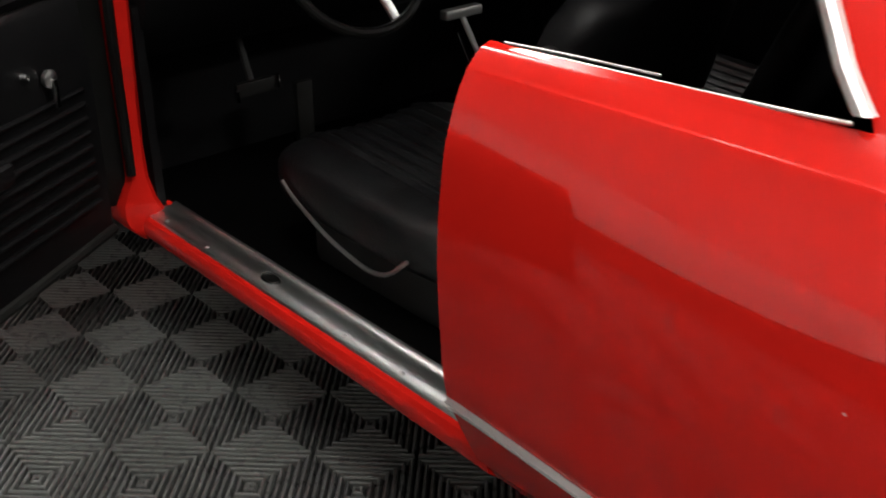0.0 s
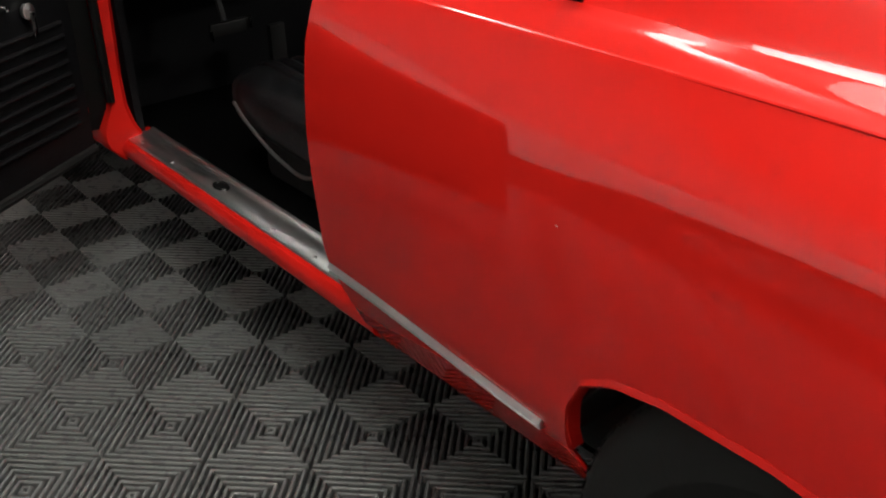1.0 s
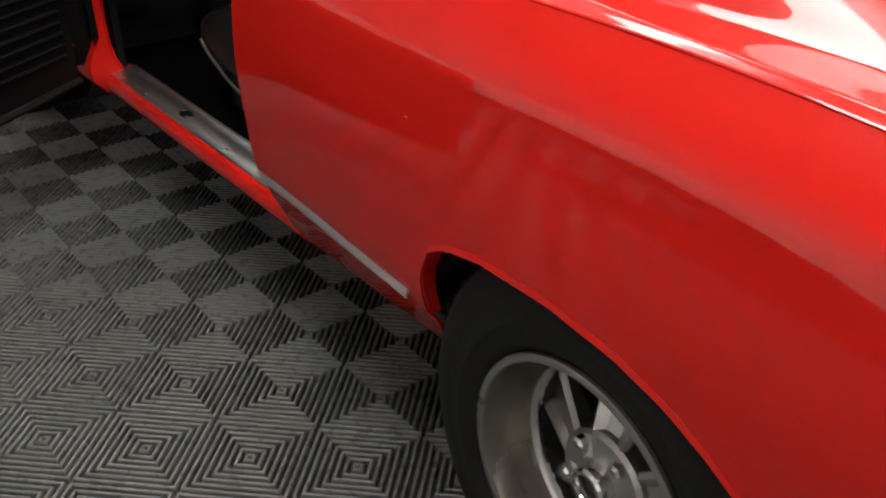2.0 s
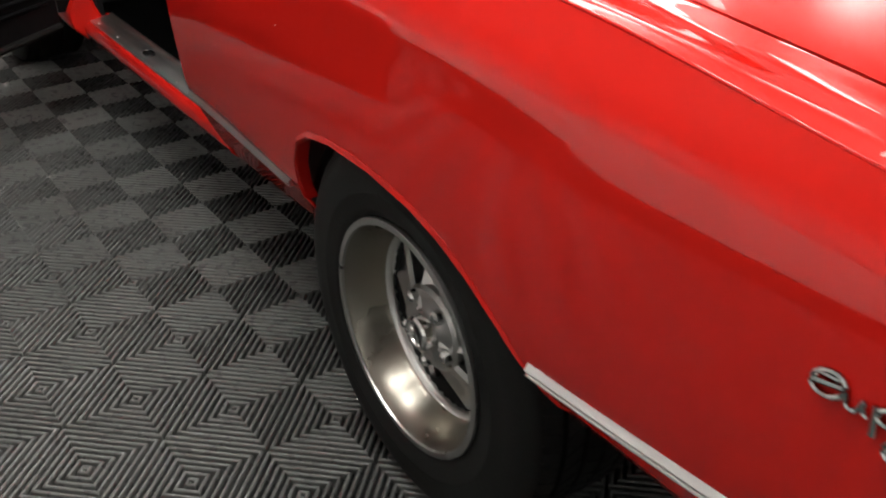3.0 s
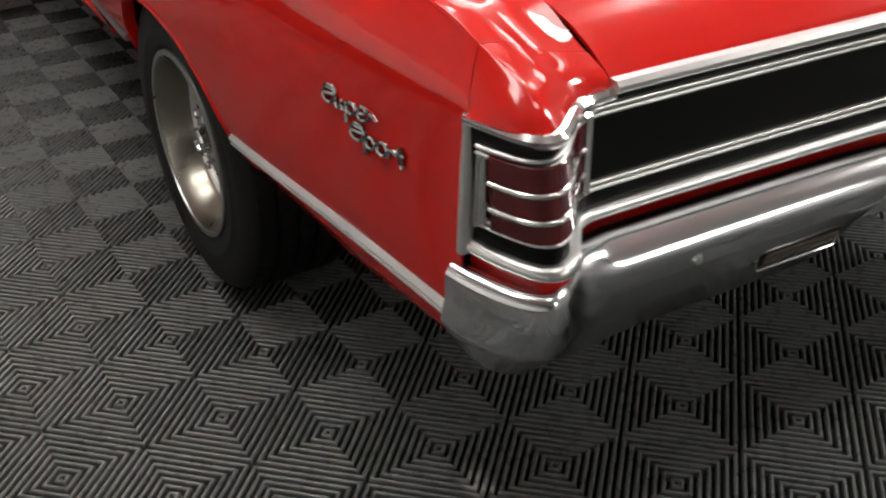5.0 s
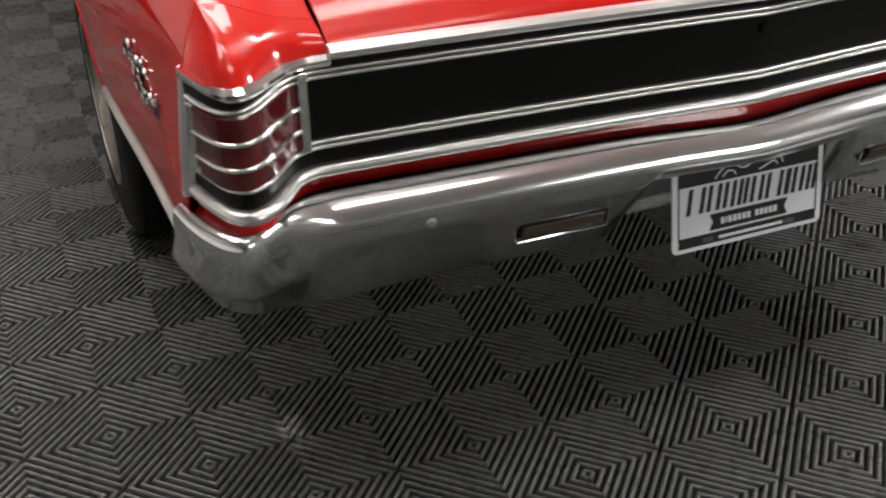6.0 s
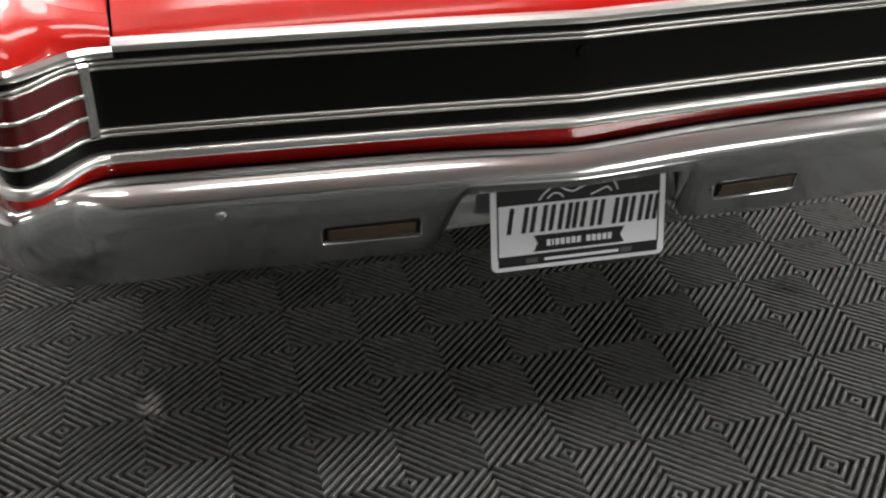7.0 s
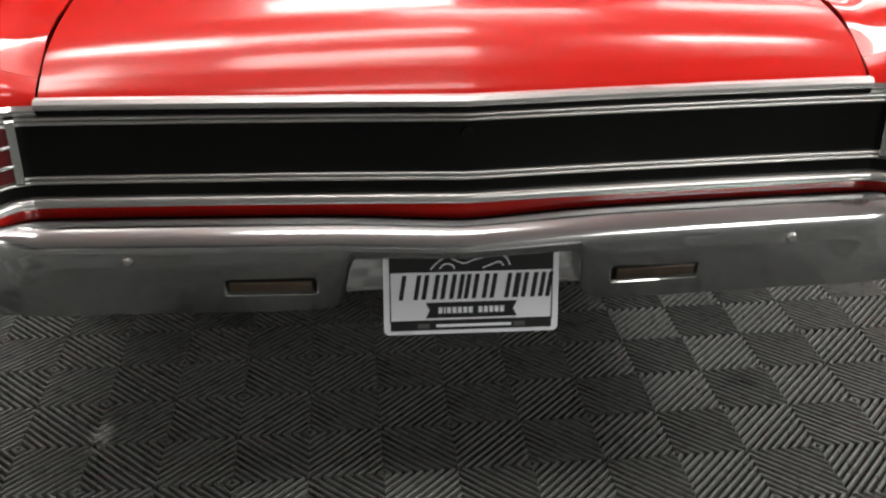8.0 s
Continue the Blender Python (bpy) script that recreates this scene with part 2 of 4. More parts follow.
def tile_mesh():
    """A tile of two by two squares with slanting ribs, which meet in rings of diamonds; its corner is a ring's middle."""
    verts, faces = [], []
    step = SQ * math.sqrt(2) / RIBS
    low = -0.016
    half = [(0.06, -0.0001), (0.13, -0.0006), (0.20, -0.0017), (0.255, -0.0038), (0.285, -0.0075), (0.30, low)]
    profile = [(-f * step, z) for f, z in reversed(half)] + [(f * step, z) for f, z in half]
    for si in range(2):
        for sj in range(2):
            even = (si + sj) % 2 == 0
            for rib in range(RIBS):
                c = (rib + 0.5) * step - SQ * math.sqrt(2) / 2
                ring = []
                for off, z in profile:
                    d = c + off
                    e = max(SQ * math.sqrt(2) / 2 - abs(d) - 0.0003, 0.0003)
                    for s in (-e, e):
                        u, v = d / math.sqrt(2), s / math.sqrt(2)
                        x, y = (u + v, u - v) if even else (u + v, -u + v)
                        ring.append((si * SQ + SQ / 2 + x, sj * SQ + SQ / 2 + y, z))
                n = len(verts)
                verts += ring
                last = len(profile) - 1
                for k in range(last):
                    faces.append((n + 2 * k, n + 2 * k + 1, n + 2 * k + 3, n + 2 * k + 2))
                for k in range(last // 2):
                    a, b, c, d = 2 * k, 2 * k + 2, 2 * (last - k - 1), 2 * (last - k)
                    faces.append((n + a, n + b, n + c, n + d))
                    faces.append((n + d + 1, n + c + 1, n + b + 1, n + a + 1))
    return verts, faces


def finish_flat(name, verts, faces, mat):
    me = bpy.data.meshes.new(name)
    me.from_pydata(verts, [], faces)
    bm = bmesh.new()
    bm.from_mesh(me)
    bmesh.ops.recalc_face_normals(bm, faces=bm.faces)
    bm.to_mesh(me)
    bm.free()
    for poly in me.polygons:
        poly.use_smooth = True
    me.set_sharp_from_angle(angle=radians(48))
    me.materials.append(mat)
    return me


def ground_floor():
    base = mesh_object("floor", box(X0 - 0.2, X1 + 0.2, Y0 - 0.2, Y1 + 0.2, -0.06, -0.016), DARK_METAL, smooth=0)
    tagged(base, "dark grey ribbed plastic garage floor tiles, dusty and scuffed", "floor", kind="structure")
    return base


floor = ground_floor()

# ---- the car ----
car = new("car")
tagged(car, "glossy red two-door vintage coupe with chrome bumper, driver door open", "car")

SECTIONS = {}


def station(y, sill, flank, shoulder):
    """One cross section of the body's side: pairs of half width and height."""
    SECTIONS[y] = [*sill, *flank, *shoulder]


station(-0.02, [(.82, .42), (.88, .452), (.9, .528)], [(.9, .6), (.893, .68), (.881, .777), (.872, .794)], [(.852, .8205), (.846, .822), (.815, .816), (.7025, .78)])
station(0.07, [(.83, .42), (.885, .455), (.905, .527)], [(.905, .6), (.898, .68), (.886, .78), (.878, .812)], [(.853, .8575), (.846, .861), (.812, .8565), (.7025, .824)])
station(0.2, [(.83, .412), (.883, .442), (.907, .522)], [(.91, .6), (.904, .69), (.892, .785), (.88, .824)], [(.849, .8775), (.842, .881), (.808, .8805), (.7025, .8725)])
station(0.4, [(.83, .4), (.88, .42), (.911, .515)], [(.916, .6), (.911, .7), (.899, .79), (.883, .838)], [(.845, .889), (.837, .893), (.806, .8965), (.7025, .892)])
station(0.8, [(.83, .39), (.89, .43), (.924, .5)], [(.93, .6), (.926, .7), (.912, .8), (.893, .866)], [(.838, .9315), (.83, .9345), (.805, .9385), (.7025, .93)])
station(1.15, [(.83, .33), (.88, .4), (.918, .48)], [(.927, .6), (.923, .7), (.909, .8), (.893, .875)], [(.838, .949), (.83, .9525), (.806, .959), (.72, .958)])
station(1.6, [(.79, .292), (.822, .335), (.893, .46)], [(.907, .57), (.9085, .69), (.8957, .8), (.879, .867)], [(.842, .946), (.833, .956), (.815, .974), (.798, .99)])
station(2.1, [(.79, .288), (.812, .322), (.873, .463)], [(.887, .57), (.893, .7), (.8848, .815), (.867, .894)], [(.847, .938), (.836, .953), (.82, .968), (.803, .974)])
station(3.1, [(.79, .285), (.812, .32), (.873, .455)], [(.887, .57), (.89, .66), (.883, .8), (.866, .88)], [(.85, .915), (.83, .94), (.815, .95), (.79, .955)])
station(3.7, [(.78, .29), (.84, .36), (.895, .45)], [(.912, .57), (.912, .66), (.9, .78), (.885, .83)], [(.862, .868), (.835, .892), (.78, .915), (.72, .92)])
station(4.8, [(.8, .36), (.86, .4), (.885, .46)], [(.89, .57), (.885, .66), (.872, .74), (.858, .775)], [(.84, .798), (.815, .815), (.77, .835), (.7, .84)])
STATIONS = sorted(SECTIONS)
FINE = 18
for y_at, outline in SECTIONS.items():
    # the shallow channel between the shoulder and the lid
    (xa, za), (xb, zb) = outline[-2:]
    outline.insert(-1, (xa * 0.5 + xb * 0.5, za * 0.5 + zb * 0.5 - (0.004 if y_at < 1.0 else 0.0)))


def section(y):
    """Points (half width, z) of the body's side at y, from its lower edge to the upper inner edge."""
    pts = [np.array(SECTIONS[k], float) for k in STATIONS]
    k = min(max(np.searchsorted(STATIONS, y) - 1, 0), len(STATIONS) - 2)
    y0, y1 = STATIONS[k], STATIONS[k + 1]
    t = (y - y0) / (y1 - y0)
    m0 = (pts[k + 1] - pts[k - 1]) / (STATIONS[k + 1] - STATIONS[k - 1]) * (y1 - y0) if k > 0 else pts[1] - pts[0]
    m1 = (pts[k + 2] - pts[k]) / (STATIONS[k + 2] - STATIONS[k]) * (y1 - y0) if k + 2 < len(STATIONS) else pts[-1] - pts[-2]
    h = (2 * t**3 - 3 * t**2 + 1) * pts[k] + (t**3 - 2 * t**2 + t) * m0 + (3 * t**2 - 2 * t**3) * pts[k + 1] + (t**3 - t**2) * m1
    line = catmull(h, FINE)
    # the soft crease along the upper flank, which fades towards the tail
    crease = 0.853 - 0.06 * max(0.0, 0.7 - y)
    fade = min(max((y - 0.12) / 0.5, 0.0), 1.0)
    side = np.arange(len(line)) <= 7 * FINE
    reach = np.where(line[:, 1] > crease, 0.020, 0.018)
    line[:, 0] += side * 0.0016 * fade * np.exp(-(np.sqrt((line[:, 1] - crease) ** 2 + 0.005**2) - 0.005) / reach)
    return line


def arch_line(y, centre):
    """Height of the wheel opening at y, or 0 outside it; the opening leans back a little."""
    d = y - centre
    ys = (-0.375, -0.345, -0.305, -0.265, -0.205, -0.135, -0.055, 0.065, 0.205, 0.285, 0.335, 0.36, 0.37)
    zs = (0.40, 0.446, 0.486, 0.522, 0.560, 0.591, 0.611, 0.622, 0.616, 0.600, 0.572, 0.526, 0.44)
    return float(np.interp(d, ys, zs)) if ys[0] < d < ys[-1] else 0.0


ARCH_MID, REAR_AXLE, FRONT_AXLE, AXLE_Z = 1.135, 1.155, 4.05, 0.338


def lower_cut(pts, z_cut, rows=16, z_keep=0.66):
    """The section above z_cut, with the same number of points wherever the cut lies."""
    z = pts[:, 1]
    u = np.linspace(0, 1, len(pts))
    mono = np.maximum.accumulate(z[:9 * FINE])
    u_at = lambda level: float(np.interp(level, mono + np.arange(9 * FINE) * 1e-9, u[:9 * FINE]))
    u0 = u_at(z_cut) if z_cut > z[0] else 0.0
    u1 = u_at(z_keep)
    step = z_cut + 0.004 if z_cut > z[0] else max(0.444, z[0] + 0.008)
    us = np.concatenate([np.linspace(u0, u_at(step), 5)[:-1], np.linspace(u_at(step), u1, rows), np.linspace(u1, 1, 64)[1:]])
    return np.stack([np.interp(us, u, pts[:, 0]), np.interp(us, u, z)], 1)


def tail_edge(z):
    """How far the body's rear edge leans forward at a height."""
    return 0.06 * min(max(z - 0.70, -0.12), 0.095) + 0.45 * max(z - 0.795, 0.0)


def side_skin(y0, y1, side, arches=()):
    ys = list(np.linspace(y0, y1, max(8, int((y1 - y0) / 0.035))))
    if y0 < 0.2:
        ys += [y0 + d for d in (.008, .016, .026, .05, .065, .09)]
    for a in arches:
        close = [-0.3755, -0.37, -0.36, -0.325, *np.arange(0.300, 0.3685, 0.0022), 0.3685, 0.3715]
        ys = [v for v in ys if min(abs(v - a - d) for d in close) > 0.006] + [a + d for d in close]
    rows = []
    for y in sorted(v for v in ys if y0 - 1e-6 <= v <= y1 + 1e-6):
        cut = max([arch_line(y, a) for a in arches] + [0.0])
        near_tail = max(0.0, 1 - (y - 0.0735) / 0.12)
        rows.append([(side * x, y + near_tail * tail_edge(z), z) for x, z in lower_cut(section(y), cut)])
    return grid(rows)[0]


def body_x(y, z):
    """Half width of the body's side at a height."""
    s = section(y)[:9 * FINE + 1]
    return float(np.interp(z, np.maximum.accumulate(s[:, 1]) + np.arange(9 * FINE + 1) * 1e-9, s[:, 0]))


def body_panels():
    part("quarter_panel", side_skin(0.0735, 2.10, -1, (ARCH_MID,)), RED, car, thick=0.004)
    part("quarter_panel", side_skin(0.0735, 2.10, 1, (ARCH_MID,)), RED, car, thick=0.004)
    part("front_wing", side_skin(3.205, 4.80, -1, (FRONT_AXLE,)), RED, car, thick=0.004)
    part("front_wing", side_skin(3.12, 4.80, 1, (FRONT_AXLE,)), RED, car, thick=0.004)
    part("closed_door", side_skin(2.106, 3.114, 1), RED, car, thick=0.004)
    # turned-in lip round each rear opening
    for side in (-1, 1):
        rows = []
        for d in np.concatenate([np.linspace(-0.37, 0.3, 40), np.linspace(0.31, 0.3695, 16)]):
            y, z = ARCH_MID + d, arch_line(ARCH_MID + d, ARCH_MID)
            x = body_x(y, z + 0.004)
            rows.append([(side * (x + 0.001), y, z + 0.012), (side * (x + 0.003), y, z + 0.003), (side * (x - 0.004), y, z - 0.003), (side * (x - 0.025), y, z - 0.002)])
        part("wheel_arch_lip", grid(rows)[0], RED, car, thick=0.003)
        # dark inner wheel house
        bm = bmesh.new()
        rows = []
        for a in np.linspace(0.18, math.pi - 0.18, 24):
            yy, zz = REAR_AXLE + 0.41 * math.cos(a), AXLE_Z + 0.02 + 0.31 * math.sin(a)
            rows.append([(side * 0.855, yy, zz), (side * 0.62, yy, zz)])
        grid(rows, bm)
        part("wheel_house", bm, DARK_METAL, car, "dark underbody liner", thick=0.003)
    # underbody
    part("underbody", box(-0.71, 0.71, 0.80, 4.7, 0.24, 0.283, 0.02), DARK_METAL, car, "dark underbody")
    part("boot_floor", box(-0.78, 0.78, 0.12, 0.80, 0.44, 0.50, 0.02), DARK_METAL, car, "dark underbody")


# the line of the tail in plan, from the side round the corner to the middle
LAMP_PATH = [(-.8895, .076), (-.8845, .048), (-.876, .016), (-.862, -.018), (-.841, -.033), (-.816, -.022), (-.790, .005), (-.764, .032), (-.737, .044), (-.700, .0465)]
HALF = LAMP_PATH + [(-.50, .036), (-.25, .020), (-.12, .010), (-.0, .000)]


def tail_lean(x):
    """How much the tail leans: its corners stand further back at the foot."""
    return 0.14 * float(np.clip((abs(x) - 0.75) / 0.06, 0, 1)) - 0.08 * float(np.clip((abs(x) - 0.86) / 0.025, 0, 1))


def lamp_drop(p):
    """The lamp's upper frame comes down a little towards its outer end."""
    return -0.009 * float(np.clip((abs(p[0]) - 0.78) / 0.08, 0, 1))


def smooth_path(points, n=6):
    """Smooth, but with the middle kept as a fold."""
    return catmull(points, n)


TAIL_L = smooth_path(HALF)
TAIL = np.concatenate([TAIL_L, TAIL_L[::-1][1:] * [-1, 1]])
LAMP_L = smooth_path(LAMP_PATH)


def bead(z, r, out=0.0, flat=1.0):
    """A half-round profile at height z."""
    return [(out + r * flat * math.sin(a), z + r * math.cos(a)) for a in np.linspace(0, math.pi, 7)] + [(out - 0.004, z - r), (out - 0.004, z + r)]


def band(z0, z1, out, depth=0.006, soft=0.003):
    return [(out - depth, z1), (out - soft, z1), (out, z1 - soft), (out, z0 + soft), (out - soft, z0), (out - depth, z0)]


def side_of(path, side):
    return path if side < 0 else path[::-1] * [-1, 1]


def tail():
    part("rear_panel", sweep(TAIL, band(0.622, 0.795, 0.0, 0.03), lean=tail_lean), BLACK_PAINT, car, "satin black rear panel")
    part("lower_panel", sweep(TAIL, lambda p: band(0.575, 0.630, -0.022 * float(np.clip((0.80 - abs(p[0])) / 0.08, 0, 1)), 0.025), lean=tail_lean), RED, car)
    part("panel_trim", sweep(TAIL, bead(0.627, 0.0095, 0.004), lean=tail_lean), TRIM, car, "chrome trim strip")
    for z in (0.6705, 0.6625, 0.7645, 0.7725):
        part("panel_trim", sweep(TAIL[5:-5], bead(z, 0.0031, 0.003), lean=tail_lean, lift=lamp_drop if z > 0.7 else None), TRIM, car, "thin chrome trim strip")
    # red ledge under the lid
    inner = np.array([p for p in TAIL if abs(p[0]) < 0.7005])
    part("lid_ledge", sweep(inner, band(0.776, 0.795, -0.008, 0.012)), RED, car)
    for side in (-1, 1):
        lamp = new("tail_lamp")
        lamp.parent = car
        lp = side_of(LAMP_L, side)
        n = len(lp)
        outer = lp * np.stack([1 - 0.009 * np.clip((np.abs(lp[:, 0]) - 0.85) / 0.03, 0, 1), np.ones(n)], 1)
        part("bezel", sweep(outer, band(0.779, 0.796, 0.012, 0.014, 0.006), lean=tail_lean), CHROME, lamp, "chrome bezel")
        # upright end of the bezel and the frame's two uprights on the body's side
        def upright(name, y0, y1, z0, z1, proud, mat, text):
            rows = []
            for z in np.linspace(z0, z1, 9):
                dy, x = 0.06 * (z - 0.70), body_x(0.0735, min(z, 0.785))
                rows.append([(side * (x + o), y + dy, z) for y, o in ((y1, -0.012), (y1, proud - 0.003), (y1 - 0.002, proud), (y0 + 0.002, proud), (y0, proud - 0.003), (y0, -0.012))])
            bm, vs = grid(rows, closed=True)
            bm.faces.new(vs[0])
            bm.faces.new(vs[-1])
            part(name, bm, mat, lamp, text)

        upright("bezel", 0.0655, 0.0785, 0.619, 0.794, 0.005, TRIM, "chrome bezel")
        upright("lens_frame", 0.0460, 0.0540, 0.664, 0.762, 0.000, CHROME, "chrome frame")
        upright("lens_frame", 0.0375, 0.0430, 0.670, 0.756, 0.001, CHROME, "chrome frame")
        mids = LAMP_L[9:46]
        part("lens", sweep(side_of(mids, side), band(0.668, 0.764, 0.007, 0.006, 0.002), lean=tail_lean, lift=lambda p: lamp_drop(p) * 0.6), LENS, lamp, "dark red ribbed lens")
        for z in (0.730, 0.697):
            part("lens_bar", sweep(side_of(mids, side), bead(z, 0.0034, 0.008), lean=tail_lean, lift=lambda p: lamp_drop(p) * 0.6), CHROME, lamp, "thin chrome bar")
        part("divider", sweep(side_of(LAMP_L[45:49], side), band(0.662, 0.776, 0.010, 0.012, 0.004), lean=tail_lean), CHROME, lamp, "chrome divider")
        # the body's end over the lamp
        top = section(0.0735)
        start = int(np.argmin(np.abs(top[:, 1] - 0.793) + (top[:, 0] < 0.86)))
        a_line = top[start:]
        us = np.linspace(0, 1, 48)
        ua = np.linspace(0, 1, len(a_line))
        ax, az = np.interp(us, ua, a_line[:, 0]), np.interp(us, ua, a_line[:, 1])
        ub = np.linspace(0, 1, n)
        ut = np.interp(us, (0, .27, .38, .636, 1), (0, .42, .49, .68, 1))
        bx, by = np.interp(ut, ub, -LAMP_L[:, 0]), np.interp(ut, ub, LAMP_L[:, 1])
        rows = []
        for v in np.linspace(0, 1, 20):
            row = []
            for k in range(len(us)):
                a = np.array((ax[k], 0.0718 + tail_edge(az[k]), az[k]))
                b = np.array((bx[k] + 0.003 * float(np.interp(us[k], (.2, .5), (1, 0))), by[k] - 0.002 + tail_lean(bx[k]) * 0.094, 0.794))
                p = a + (b - a) * v
                p[2] = a[2] + (b[2] - a[2]) * (0.6 * v + 0.4 * v**5)
                row.append(p * [side, 1, 1])
            rows.append(row)
        part("wing_end", grid(rows)[0], RED, car, thick=0.003)
    # lock in the middle of the panel
    bm = lathe([(0.0, 0.0001), (0.0, 0.010), (0.004, 0.009), (0.004, 0.0001)], 20)
    bm.transform(Matrix.Translation((0, -0.001, 0.742)) @ Matrix.Rotation(radians(-90), 4, "Z"))
    part("lid_lock", bm, BLACK_PAINT, car, "black key lock")


LID_Y = (0.0, .012, .03, .05, .09, .14, .21, .35, .46, .60, .90, 1.25)
LID_Z = (.798, .809, .8205, .832, .850, .864, .877, .892, .903, .917, .942, .965)


LID_CURVE = catmull(list(zip(LID_Y, LID_Z)), 8)


def boot_lid():
    bm = bmesh.new()
    rows = []
    for d in np.concatenate([np.linspace(0, 0.06, 24), np.linspace(0.065, 0.3, 30), np.linspace(0.32, 1.25, 30)]):
        row = []
        for x in np.concatenate([np.linspace(-0.6965, -0.62, 8), np.linspace(-0.60, -0.001, 20), np.linspace(0.001, 0.60, 20), np.linspace(0.62, 0.6965, 8)]):
            f = abs(x) / 0.6965
            edge = 0.0465 * f ** 0.9
            z = float(np.interp(d, LID_CURVE[:, 0], LID_CURVE[:, 1])) + (1 - math.exp(-d / 0.09)) * (0.014 * (1 - f * f) + 0.013 * (1 - f))
            z -= 0.002 * f**14
            row.append((x, edge + d * (1.2 - edge) / 1.2, z))
        rows.append(row)
    grid(rows, bm)
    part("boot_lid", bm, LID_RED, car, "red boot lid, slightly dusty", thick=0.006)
    strip = np.array([p for p in TAIL if abs(p[0]) < 0.7005])
    part("lid_trim", sweep(strip, band(0.7885, 0.8055, 0.016, 0.020, 0.006)), TRIM, car, "chrome strip along the lid's edge")
    # dark channel under the gap
    for side in (-1, 1):
        bm = bmesh.new()
        rows = []
        for y in np.linspace(0.06, 1.2, 24):
            z = float(np.interp(y - 0.04, LID_Y, LID_Z))
            rows.append([(side * 0.7025, y, z - 0.012), (side * 0.7020, y, z - 0.030), (side * 0.680, y, z - 0.030)])
        grid(rows, bm)
        part("lid_channel", bm, CARPET, car, "dark channel along the lid", thick=0.004)


# the bumper's ridge in plan (x, y), and its lower edge (x, y, z)
BUMPER_HALF = [
    (-.928, .070, -.914, .074, .487), (-.921, .032, -.903, .054, .468), (-.908, -.010, -.884, .038, .448), (-.889, -.046, -.860, .027, .437),
    (-.864, -.067, -.836, .022, .431), (-.836, -.060, -.812, .027, .427), (-.806, -.038, -.785, .034, .421), (-.776, -.019, -.76, .041, .414),
    (-.73, -.012, -.72, .046, .408), (-.65, -.016, -.645, .054, .403), (-.55, -.022, -.55, .057, .399), (-.35, -.036, -.35, .050, .396),
    (-.245, -.042, -.245, .046, .400), (-.215, -.044, -.218, .036, .425), (-.198, -.045, -.200, -.020, .520), (-.17, -.046, -.17, -.036, .536), (0, -.056, 0, -.048, .534),
]


# its upper face in profile (outwards, z), in the middle and at the corners
MID_TOP = ((-.08, .600), (-.055, .6005), (-.036, .5975), (-.020, .590), (-.008, .580), (-.0015, .571), (0, .567), (.0006, .563))
CORNER_TOP = ((-.030, .602), (-.018, .606), (-.012, .6055), (-.006, .602), (-.002, .596), (-.0005, .588), (0, .575), (.0006, .563))


